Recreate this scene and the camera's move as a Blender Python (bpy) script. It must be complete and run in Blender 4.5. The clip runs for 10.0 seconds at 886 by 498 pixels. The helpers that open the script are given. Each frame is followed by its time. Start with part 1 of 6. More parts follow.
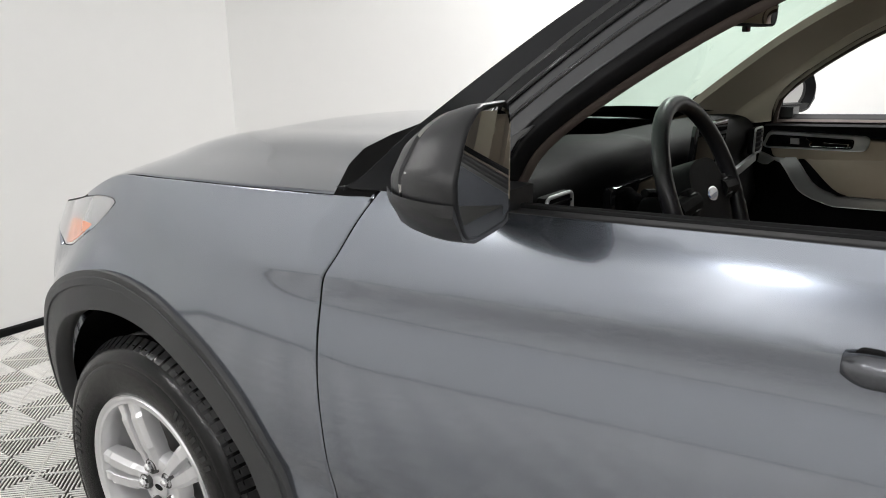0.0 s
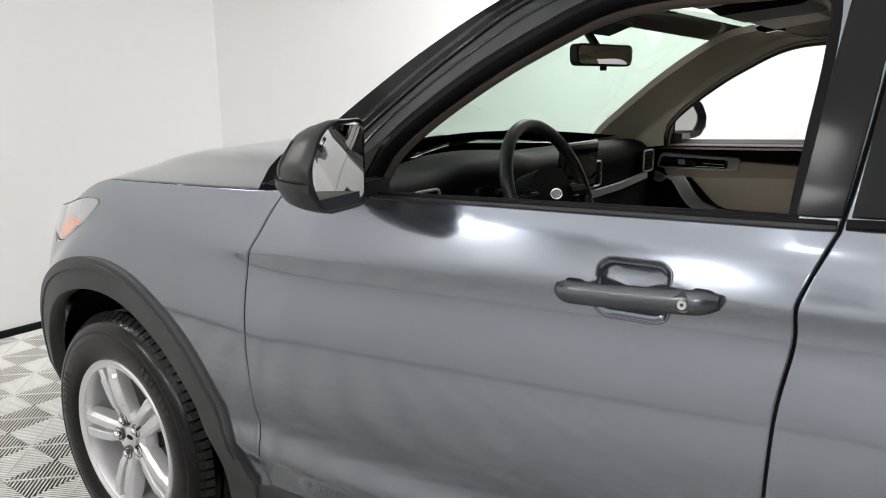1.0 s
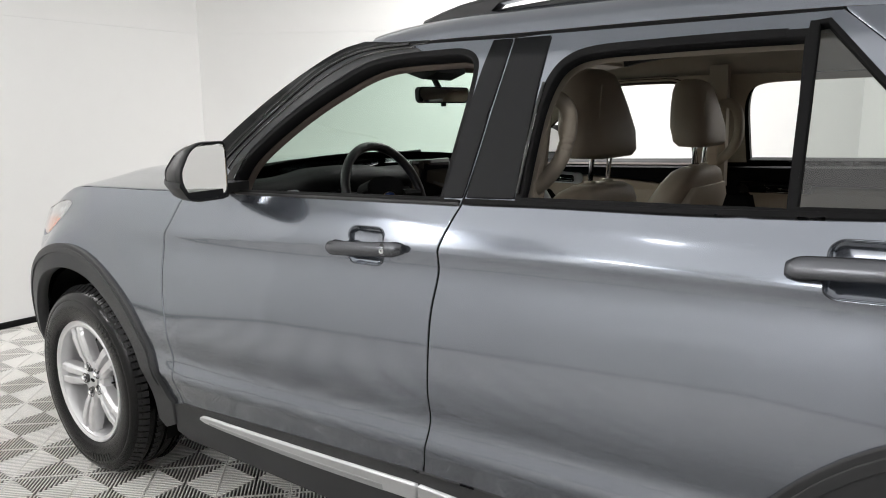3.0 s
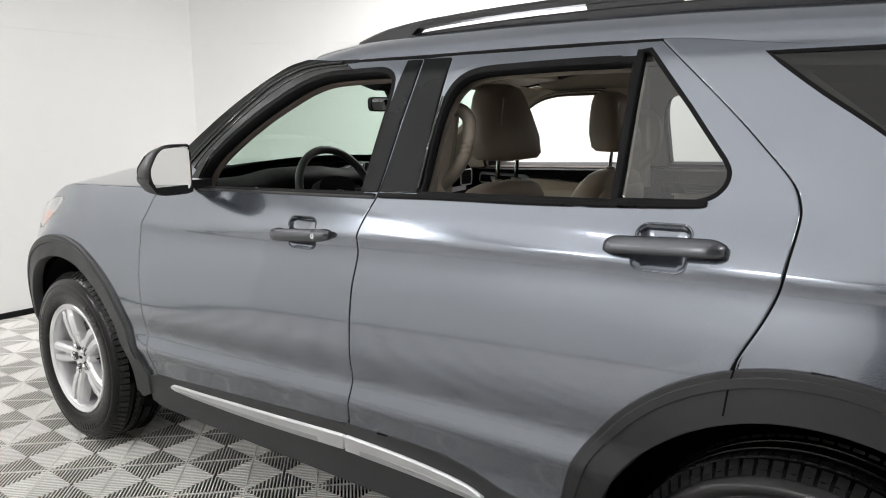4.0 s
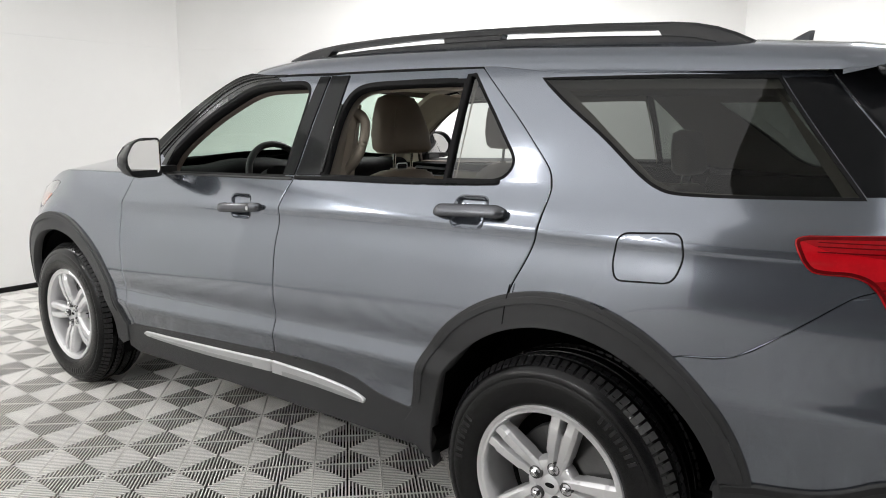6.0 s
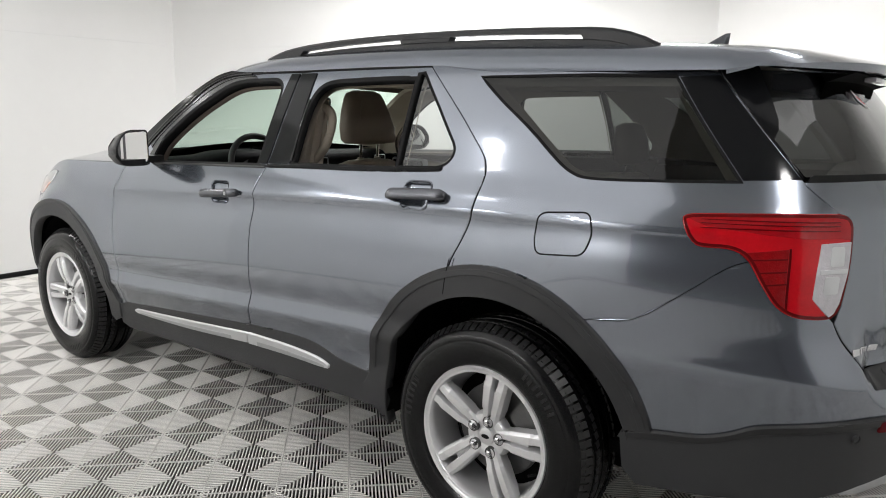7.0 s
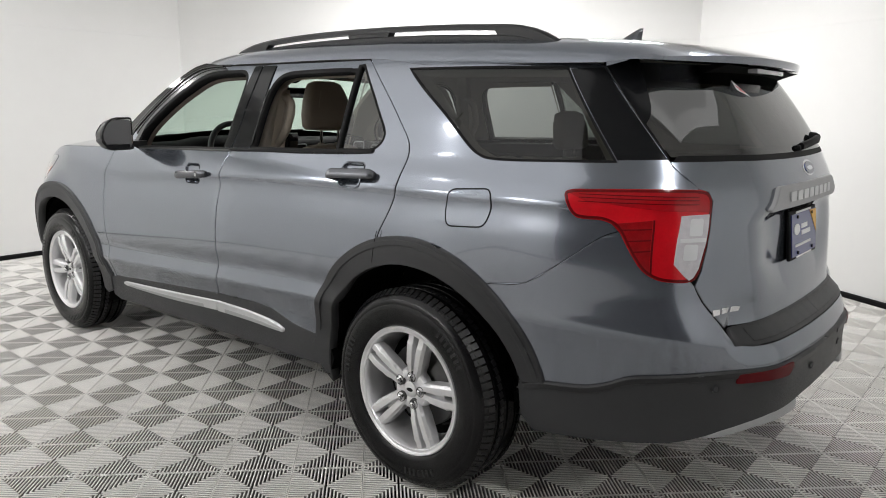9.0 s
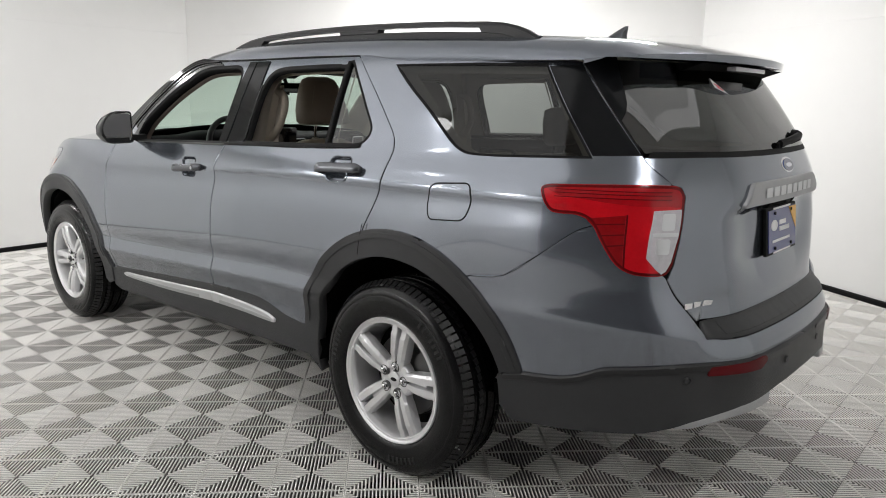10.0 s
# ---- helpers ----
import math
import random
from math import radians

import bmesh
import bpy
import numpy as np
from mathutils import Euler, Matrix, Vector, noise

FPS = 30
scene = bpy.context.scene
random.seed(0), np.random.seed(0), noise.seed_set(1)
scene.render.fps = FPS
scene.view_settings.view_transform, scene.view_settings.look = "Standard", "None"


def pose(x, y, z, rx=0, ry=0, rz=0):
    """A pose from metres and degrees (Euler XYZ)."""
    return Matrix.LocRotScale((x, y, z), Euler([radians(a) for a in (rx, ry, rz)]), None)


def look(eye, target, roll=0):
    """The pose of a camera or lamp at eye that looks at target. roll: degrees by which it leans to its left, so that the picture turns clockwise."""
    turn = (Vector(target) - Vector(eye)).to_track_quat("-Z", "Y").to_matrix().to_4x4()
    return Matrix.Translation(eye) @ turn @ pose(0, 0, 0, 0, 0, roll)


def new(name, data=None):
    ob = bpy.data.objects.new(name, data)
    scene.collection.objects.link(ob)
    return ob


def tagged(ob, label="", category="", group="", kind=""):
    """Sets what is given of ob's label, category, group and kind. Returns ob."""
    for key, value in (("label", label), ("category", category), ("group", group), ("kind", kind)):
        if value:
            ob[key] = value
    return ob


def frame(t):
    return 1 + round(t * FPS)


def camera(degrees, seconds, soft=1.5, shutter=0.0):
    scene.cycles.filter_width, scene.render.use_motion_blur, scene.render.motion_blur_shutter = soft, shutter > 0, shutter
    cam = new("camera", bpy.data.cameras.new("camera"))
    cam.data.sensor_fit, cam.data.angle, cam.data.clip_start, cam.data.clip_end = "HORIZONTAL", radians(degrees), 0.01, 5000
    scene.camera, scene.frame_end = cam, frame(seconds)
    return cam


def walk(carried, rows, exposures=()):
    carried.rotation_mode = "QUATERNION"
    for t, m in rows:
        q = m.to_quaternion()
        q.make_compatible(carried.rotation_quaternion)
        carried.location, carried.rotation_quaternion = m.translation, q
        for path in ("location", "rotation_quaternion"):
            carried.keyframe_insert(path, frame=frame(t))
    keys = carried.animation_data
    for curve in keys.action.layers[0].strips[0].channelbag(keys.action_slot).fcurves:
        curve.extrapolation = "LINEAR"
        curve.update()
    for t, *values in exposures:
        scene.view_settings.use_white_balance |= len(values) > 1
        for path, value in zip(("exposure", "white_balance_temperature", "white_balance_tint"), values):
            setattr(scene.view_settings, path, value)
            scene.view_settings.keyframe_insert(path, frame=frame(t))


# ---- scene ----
cam = camera(62.8, 10.0, soft=1.0)
PATH = [
    (0, (1.545, -1.828, 1.431), (0.402, -0.269, 0.918), -0.7),
    (0.5, (1.775, -1.94, 1.429), (0.625, -0.372, 0.962), -0.4),
    (1, (2.0, -2.031, 1.426), (0.84, -0.459, 0.997), -0.3),
    (1.5, (2.221, -2.113, 1.432), (1.055, -0.539, 1.03), -0.2),
    (2, (2.452, -2.196, 1.442), (1.282, -0.62, 1.057), -0.1),
    (2.5, (2.664, -2.249, 1.443), (1.474, -0.685, 1.07), -0.3),
    (4, (3.283, -2.418, 1.452), (2.06, -0.874, 1.103), -0.1),
    (4.5, (3.482, -2.496, 1.455), (2.259, -0.952, 1.11), 0.1),
    (5, (3.675, -2.582, 1.467), (2.453, -1.037, 1.119), 0.3),
    (5.5, (3.848, -2.665, 1.464), (2.631, -1.117, 1.118), 0.6),
    (7, (4.347, -2.855, 1.462), (3.123, -1.315, 1.098), 0.7),
    (7.5, (4.484, -2.877, 1.459), (3.253, -1.345, 1.088), 0.7),
    (8, (4.604, -2.882, 1.454), (3.361, -1.361, 1.08), 0.7),
    (8.5, (4.718, -2.871, 1.462), (3.46, -1.365, 1.076), 0.6),
    (9, (4.822, -2.861, 1.455), (3.546, -1.371, 1.067), 0.7),
    (9.5, (4.899, -2.845, 1.458), (3.607, -1.37, 1.063), 0.8),
    (10, (4.943, -2.833, 1.458), (3.643, -1.367, 1.058), 1.0),
]
walk(cam, [(t, look(eye, target, roll)) for t, eye, target, roll in PATH], [(0.0, 0.25), (2.5, 0.28), (4.0, 0.40), (5.5, 0.41), (7.0, 0.37), (8.5, 0.29), (10.0, 0.25)])

# ---- world and lamps ----
world = bpy.data.worlds.new("world")
scene.world = world
world.use_nodes = True
world.node_tree.nodes["Background"].inputs[0].default_value = (0.9, 0.92, 0.95, 1)
world.node_tree.nodes["Background"].inputs[1].default_value = 0.02
scene.view_settings.exposure = 0.25


# ---- materials ----
def mat(name, color, rough=0.5, metal=0.0, coat=0.0, spec=0.5, noise_scale=0.0, noise_amt=0.0, bump=0.0, bump_scale=200.0, rough_var=0.0, random_amt=0.0):
    m = bpy.data.materials.new(name)
    m.use_nodes = True
    nt = m.node_tree
    b = nt.nodes["Principled BSDF"]
    b.inputs["Base Color"].default_value = (*color, 1)
    b.inputs["Roughness"].default_value = rough
    b.inputs["Metallic"].default_value = metal
    b.inputs["Coat Weight"].default_value = coat
    b.inputs["Coat Roughness"].default_value = 0.02
    b.inputs["Specular IOR Level"].default_value = spec
    tc = nt.nodes.new("ShaderNodeTexCoord")

    def tex(scale, detail=4.0):
        n = nt.nodes.new("ShaderNodeTexNoise")
        n.inputs["Scale"].default_value = scale
        n.inputs["Detail"].default_value = detail
        nt.links.new(tc.outputs["Object"], n.inputs["Vector"])
        return n

    def ranged(src, lo, hi):
        r = nt.nodes.new("ShaderNodeMapRange")
        r.inputs["To Min"].default_value, r.inputs["To Max"].default_value = lo, hi
        nt.links.new(src, r.inputs["Value"])
        return r.outputs["Result"]

    if noise_amt:
        f1, f2 = tex(noise_scale), tex(noise_scale * 9)
        add = nt.nodes.new("ShaderNodeMath")
        add.operation = "ADD"
        nt.links.new(ranged(f1.outputs["Fac"], 1 - noise_amt, 1 + noise_amt), add.inputs[0])
        nt.links.new(ranged(f2.outputs["Fac"], -noise_amt * 0.5, noise_amt * 0.5), add.inputs[1])
        val = add.outputs[0]
        if random_amt:
            oi = nt.nodes.new("ShaderNodeObjectInfo")
            mul = nt.nodes.new("ShaderNodeMath")
            mul.operation = "MULTIPLY"
            nt.links.new(val, mul.inputs[0])
            nt.links.new(ranged(oi.outputs["Random"], 1 - random_amt, 1 + random_amt), mul.inputs[1])
            val = mul.outputs[0]
        sc = nt.nodes.new("ShaderNodeVectorMath")
        sc.operation = "SCALE"
        sc.inputs[0].default_value = color
        nt.links.new(val, sc.inputs["Scale"])
        nt.links.new(sc.outputs["Vector"], b.inputs["Base Color"])
    if rough_var:
        f3 = tex(max(noise_scale, 3.0) * 2.3)
        nt.links.new(ranged(f3.outputs["Fac"], rough - rough_var, rough + rough_var), b.inputs["Roughness"])
    if bump:
        f4 = tex(bump_scale, 3.0)
        bn = nt.nodes.new("ShaderNodeBump")
        bn.inputs["Strength"].default_value = bump
        bn.inputs["Distance"].default_value = 0.002
        nt.links.new(f4.outputs["Fac"], bn.inputs["Height"])
        nt.links.new(bn.outputs["Normal"], b.inputs["Normal"])
    return m


def glass_mat(name, tint, ior=1.5, rough=0.0, faces=2):
    """Thin pane: tinted see-through with a mirror gloss that Fresnel sets."""
    m = bpy.data.materials.new(name)
    m.use_nodes = True
    nt = m.node_tree
    nt.nodes.remove(nt.nodes["Principled BSDF"])
    out = nt.nodes["Material Output"]
    tr = nt.nodes.new("ShaderNodeBsdfTransparent")
    tr.inputs[0].default_value = (*tint, 1)
    gl = nt.nodes.new("ShaderNodeBsdfGlossy")
    gl.inputs["Roughness"].default_value = rough
    lw = nt.nodes.new("ShaderNodeLayerWeight")
    lw.inputs["Blend"].default_value = 0.5
    pw = nt.nodes.new("ShaderNodeMath")
    pw.operation, pw.inputs[1].default_value = "POWER", 5.0
    nt.links.new(lw.outputs["Facing"], pw.inputs[0])
    r0 = faces * ((ior - 1) / (ior + 1)) ** 2
    fr = nt.nodes.new("ShaderNodeMapRange")
    fr.inputs["To Min"].default_value, fr.inputs["To Max"].default_value = r0, 1.0
    nt.links.new(pw.outputs[0], fr.inputs["Value"])
    mix = nt.nodes.new("ShaderNodeMixShader")
    nt.links.new(fr.outputs[0], mix.inputs[0])
    nt.links.new(tr.outputs[0], mix.inputs[1])
    nt.links.new(gl.outputs[0], mix.inputs[2])
    nt.links.new(mix.outputs[0], out.inputs[0])
    return m


def glow_mat(name, color, strength):
    m = bpy.data.materials.new(name)
    m.use_nodes = True
    b = m.node_tree.nodes["Principled BSDF"]
    b.inputs["Base Color"].default_value = (0.8, 0.8, 0.8, 1)
    b.inputs["Emission Color"].default_value = (*color, 1)
    b.inputs["Emission Strength"].default_value = strength
    return m


def metallic_paint(name, color):
    """Grey metallic lacquer: flakes under a clear coat."""
    m = mat(name, color, rough=0.19, metal=0.85, coat=1.0, noise_scale=2.0, noise_amt=0.03, rough_var=0.012)
    m.node_tree.nodes["Principled BSDF"].inputs["Coat IOR"].default_value = 1.7
    m.node_tree.nodes["Principled BSDF"].inputs["Coat Roughness"].default_value = 0.06
    m.node_tree.nodes["Principled BSDF"].inputs["Specular Tint"].default_value = (0.55, 0.57, 0.6, 1)
    return m


PAINT = metallic_paint("grey_metallic_paint", (0.200, 0.221, 0.260))
CLAD = mat("grained_plastic", (0.032, 0.0328, 0.0345), rough=0.42, spec=0.35, noise_scale=5, noise_amt=0.12, bump=0.25, bump_scale=900, rough_var=0.06)
FRAMEBLACK = mat("satin_black_frame", (0.008, 0.0085, 0.0095), rough=0.10, spec=0.2, noise_scale=4, noise_amt=0.08, rough_var=0.04)
FRAMEGREY = mat("dark_satin_frame", (0.030, 0.0315, 0.034), rough=0.20, spec=0.5, noise_scale=4, noise_amt=0.08, rough_var=0.04)
SATIN = mat("satin_grey_plastic", (0.018, 0.0186, 0.020), rough=0.34, spec=0.4, noise_scale=4, noise_amt=0.08, bump=0.12, bump_scale=700, rough_var=0.05)
HANDLEGREY = mat("satin_dark_handle", (0.125, 0.130, 0.142), rough=0.26, metal=0.75, spec=0.5, noise_scale=4, noise_amt=0.06)
TYREMARK = mat("raised_tyre_mark", (0.012, 0.012, 0.0125), rough=0.42, spec=0.35, noise_scale=30, noise_amt=0.3)
GLOSSBLACK = mat("gloss_black", (0.008, 0.008, 0.009), rough=0.055, noise_scale=2, noise_amt=0.1)
RUBBER = mat("black_rubber", (0.005, 0.005, 0.0055), rough=0.6, spec=0.16, noise_scale=12, noise_amt=0.15, bump=0.1)
DARK = mat("dark_cavity", (0.004, 0.004, 0.004), rough=0.9, spec=0.1, noise_scale=6, noise_amt=0.3)
TYRE = mat("tyre_rubber", (0.0055, 0.0055, 0.006), rough=0.17, spec=0.26, noise_scale=9, noise_amt=0.25, bump=0.2, bump_scale=300, rough_var=0.12)
ALLOY = mat("silver_alloy", (0.74, 0.74, 0.75), rough=0.34, metal=0.6, coat=0.25, noise_scale=6, noise_amt=0.04, rough_var=0.05)
ALLOYDARK = mat("shaded_steel", (0.12, 0.12, 0.12), rough=0.5, metal=0.7, noise_scale=20, noise_amt=0.25)
CHROME = mat("chrome", (0.85, 0.85, 0.86), rough=0.08, metal=1.0, noise_scale=4, noise_amt=0.02, rough_var=0.03)
BRUSHED = mat("satin_silver", (0.62, 0.63, 0.64), rough=0.32, metal=0.7, noise_scale=8, noise_amt=0.04, bump=0.05, bump_scale=500)
GARNISH = mat("satin_grey_garnish", (0.36, 0.365, 0.375), rough=0.36, metal=0.6, noise_scale=8, noise_amt=0.04)
RIBBED = mat("ribbed_silver", (0.42, 0.43, 0.44), rough=0.35, metal=0.7, noise_scale=30, noise_amt=0.1, bump=0.8, bump_scale=400)
LINING = mat("brown_lining_cloth", (0.085, 0.065, 0.055), rough=0.85, noise_scale=9, noise_amt=0.08, bump=0.3, bump_scale=1200)
MIRROR = mat("mirror_silver", (0.9, 0.9, 0.9), rough=0.005, metal=1.0)
BEIGE = mat("beige_leather", (0.34, 0.285, 0.225), rough=0.5, noise_scale=7, noise_amt=0.07, bump=0.3, bump_scale=420, rough_var=0.08)
BEIGETRIM = mat("beige_trim", (0.40, 0.35, 0.285), rough=0.6, noise_scale=5, noise_amt=0.05, bump=0.15, bump_scale=600)
HEADLINER = mat("headliner_cloth", (0.42, 0.38, 0.33), rough=0.9, noise_scale=8, noise_amt=0.05, bump=0.3, bump_scale=1500)
DASH = mat("black_dash", (0.0055, 0.0055, 0.006), rough=0.6, spec=0.06, noise_scale=6, noise_amt=0.15, bump=0.25, bump_scale=800)
LEATHERBLACK = mat("black_leather", (0.014, 0.014, 0.016), rough=0.38, noise_scale=10, noise_amt=0.15, bump=0.2, bump_scale=600)
REDLENS = mat("red_lens", (0.52, 0.004, 0.010), rough=0.11, spec=0.45, noise_scale=14, noise_amt=0.22)
REDDARK = mat("dark_red_lens", (0.11, 0.001, 0.002), rough=0.07, spec=0.4, noise_scale=9, noise_amt=0.15)
REFLECTRED = mat("red_reflector", (0.10, 0.003, 0.006), rough=0.22, spec=0.15, noise_scale=40, noise_amt=0.15)
REDSPINE = mat("banded_red_lens", (0.34, 0.003, 0.007), rough=0.09, spec=0.5, noise_scale=30, noise_amt=0.25)
REDMID = mat("ribbed_red_lens", (0.24, 0.002, 0.004), rough=0.12, spec=0.4, noise_scale=40, noise_amt=0.3, bump=0.6, bump_scale=260)
CLEARLENS = mat("clear_lens", (0.52, 0.50, 0.53), rough=0.10, coat=1.0, noise_scale=60, noise_amt=0.2, bump=0.4, bump_scale=180)
HEADCLEAR = mat("clear_headlamp_lens", (0.30, 0.305, 0.315), rough=0.08, coat=1.0, noise_scale=26, noise_amt=0.14, bump=0.3, bump_scale=120)
ORANGELENS = mat("amber_lens", (0.75, 0.19, 0.04), rough=0.12, coat=1.0, noise_scale=40, noise_amt=0.12)
PLATEBLUE = mat("blue_plate", (0.035, 0.045, 0.19), rough=0.3, coat=0.5, noise_scale=30, noise_amt=0.05)
PLATEWHITE = mat("white_print", (0.75, 0.75, 0.76), rough=0.4, noise_scale=30, noise_amt=0.04)
PLATEYELLOW = mat("yellow_print", (0.75, 0.42, 0.05), rough=0.35, noise_scale=30, noise_amt=0.04)
BADGEBLUE = mat("blue_enamel", (0.02, 0.05, 0.20), rough=0.15, coat=1.0, noise_scale=50, noise_amt=0.05)
WALLPAINT = mat("white_wall_paint", (0.80, 0.80, 0.785), rough=0.6, noise_scale=0.9, noise_amt=0.025, bump=0.05, bump_scale=150)
CEILPAINT = mat("white_ceiling_paint", (0.78, 0.78, 0.77), rough=0.8, noise_scale=0.8, noise_amt=0.02)
TILEMAT = mat("light_grey_tile", (0.80, 0.785, 0.75), rough=0.36, noise_scale=6, noise_amt=0.07, bump=0.1, bump_scale=300, random_amt=0.05)
# tones of unseen walls, chosen for what the car's paint reflects
REFLECTPALE = mat("pale_reflected_wall", (0.80, 0.80, 0.79), rough=0.6, noise_scale=1.2, noise_amt=0.1)
REFLECTDARK = mat("dark_reflected_wall", (0.10, 0.10, 0.105), rough=0.8, noise_scale=1.2, noise_amt=0.1)
# same plastic as TILEMAT, with the shade between ribs put into its colour
TILESHADE = mat("shaded_tile_flank", (0.22, 0.21, 0.20), rough=0.6, noise_scale=9, noise_amt=0.1)
# dark ground, blackened further with the shade between the ribs
UNDERFLOOR = mat("shaded_underfloor", (0.004, 0.004, 0.004), rough=0.8, noise_scale=3, noise_amt=0.2)
WINDSHIELD = glass_mat("green_tinted_glass", (0.62, 0.77, 0.68))
PRIVACY = glass_mat("privacy_glass", (0.17, 0.185, 0.175), ior=1.5, faces=1)
REARGLASS = glass_mat("dark_rear_glass", (0.085, 0.09, 0.088), ior=1.9)
DOORGLASS = glass_mat("tinted_glass", (0.50, 0.53, 0.51), ior=1.5)
LAMPGLOW = glow_mat("lamp_diffuser", (1.0, 0.985, 0.98), 78.0)
SMALLGLOW = glow_mat("small_lamp_diffuser", (1.0, 0.985, 0.98), 13.0)
# for the unseen far-side lamps, added as fill
FILLGLOW = glow_mat("fill_lamp_diffuser", (1.0, 0.985, 0.98), 24.0)
# glows of the unseen fill sheets added overhead
EDGEGLOW = glow_mat("ceiling_fill_edge", (1.0, 0.99, 0.99), 0.50)
MIDGLOW = glow_mat("ceiling_fill_ring", (1.0, 0.99, 0.99), 0.28)
SOFTGLOW = glow_mat("soft_fill_sheet", (1.0, 0.99, 0.99), 0.74)
PANELGLOW = glow_mat("ceiling_fill_core", (1.0, 0.99, 0.99), 0.08)
STICKER = mat("white_paper", (0.8, 0.8, 0.8), rough=0.5, noise_scale=20, noise_amt=0.03)
STICKERRED = mat("red_print", (0.6, 0.04, 0.05), rough=0.5, noise_scale=20, noise_amt=0.03)


# ---- mesh helpers ----
def link_mesh(name, me, material, parent=None, label=""):
    ob = new(name, me)
    if material and not me.materials:
        me.materials.append(material)
    if parent:
        ob.parent = parent
    if label:
        ob["label"] = label
    return ob


def part(name, bm, material, parent=None, label="", smooth=True, bevel=0.0, segs=2, angle=35):
    """Links a bmesh as one mesh object under a thing or a part."""
    if bevel:
        es = [e for e in bm.edges if len(e.link_faces) == 2 and e.calc_face_angle(0) > radians(angle)]
        bmesh.ops.bevel(bm, geom=es, offset=bevel, segments=segs, profile=0.6, affect="EDGES", clamp_overlap=True)
    bmesh.ops.recalc_face_normals(bm, faces=bm.faces)
    me = bpy.data.meshes.new(name)
    bm.to_mesh(me)
    bm.free()
    if smooth:
        me.polygons.foreach_set("use_smooth", [True] * len(me.polygons))
        me.set_sharp_from_angle(angle=radians(angle))
    return link_mesh(name, me, material, parent, label)


def box(cx, cy, cz, sx, sy, sz, m=None):
    bm = bmesh.new()
    bmesh.ops.create_cube(bm, size=1.0, matrix=(m or Matrix()) @ Matrix.Translation((cx, cy, cz)) @ Matrix.Diagonal((sx, sy, sz, 1)))
    return bm


def prism(pts, a, b, axis="y"):
    """A closed outline, in two coordinates, pushed from a to b along the third axis."""
    bm = bmesh.new()

    def place(p, w):
        return {"x": (w, p[0], p[1]), "y": (p[0], w, p[1]), "z": (p[0], p[1], w)}[axis]

    lo = [bm.verts.new(place(p, a)) for p in pts]
    hi = [bm.verts.new(place(p, b)) for p in pts]
    bm.faces.new(lo)
    bm.faces.new(hi[::-1])
    n = len(pts)
    for i in range(n):
        bm.faces.new((lo[i], hi[i], hi[(i + 1) % n], lo[(i + 1) % n]))
    return bm


def loft(rings, close=True, caps=True, loop=False):
    """Skins a list of rings of points."""
    bm = bmesh.new()
    vs = [[bm.verts.new(p) for p in r] for r in rings]
    n = len(rings[0])
    for i in range(len(vs) if loop else len(vs) - 1):
        a, b = vs[i], vs[(i + 1) % len(vs)]
        for j in range(n if close else n - 1):
            k = (j + 1) % n
            bm.faces.new((a[j], a[k], b[k], b[j]))
    if caps and close and not loop:
        bm.faces.new(vs[0][::-1])
        bm.faces.new(vs[-1])
    return bm


def tube(pts, r, n=10, loop=False):
    """A round bar along a line of points."""
    pts = [Vector(p) for p in pts]
    rings = []
    up = Vector((0.13, 0.21, 0.97))
    for i, p in enumerate(pts):
        a = pts[(i - 1) % len(pts)] if (loop or i) else p
        b = pts[(i + 1) % len(pts)] if (loop or i < len(pts) - 1) else p
        d = (b - a).normalized()
        u = d.cross(up).normalized()
        w = d.cross(u)
        rr = r(i / max(1, len(pts) - 1)) if callable(r) else r
        rings.append([p + u * rr * math.cos(k * math.tau / n) + w * rr * math.sin(k * math.tau / n) for k in range(n)])
    return loft(rings, loop=loop)


def spin(profile, n=64, axis="y"):
    """A profile of (radius, offset) turned round an axis."""
    bm = bmesh.new()
    rows = []
    for k in range(n):
        a = k * math.tau / n
        c, s = math.cos(a), math.sin(a)
        rows.append([bm.verts.new((r * c, w, r * s) if axis == "y" else (r * c, r * s, w)) for r, w in profile])
    for k in range(n):
        p, q = rows[k], rows[(k + 1) % n]
        for j in range(len(profile) - 1):
            bm.faces.new((p[j], p[j + 1], q[j + 1], q[j]))
    bmesh.ops.remove_doubles(bm, verts=bm.verts, dist=1e-6)
    return bm


def glide(pts, n=6, closed=False):
    """A smooth line through control points."""
    P = [Vector((*p, 0)) if len(p) == 2 else Vector(p) for p in pts]
    out = []
    m = len(P)
    for i in range(m if closed else m - 1):
        p1, p2 = P[i], P[(i + 1) % m]
        p0 = P[i - 1] if (closed or i) else p1 * 2 - p2
        p3 = P[(i + 2) % m] if (closed or i + 2 < m) else p2 * 2 - p1
        for k in range(n):
            t = k / n
            out.append(0.5 * (2 * p1 + (p2 - p0) * t + (2 * p0 - 5 * p1 + 4 * p2 - p3) * t * t + (3 * p1 - p0 - 3 * p2 + p3) * t**3))
    if not closed:
        out.append(P[-1])
    d = len(pts[0])
    return [tuple(v[:d]) for v in out]


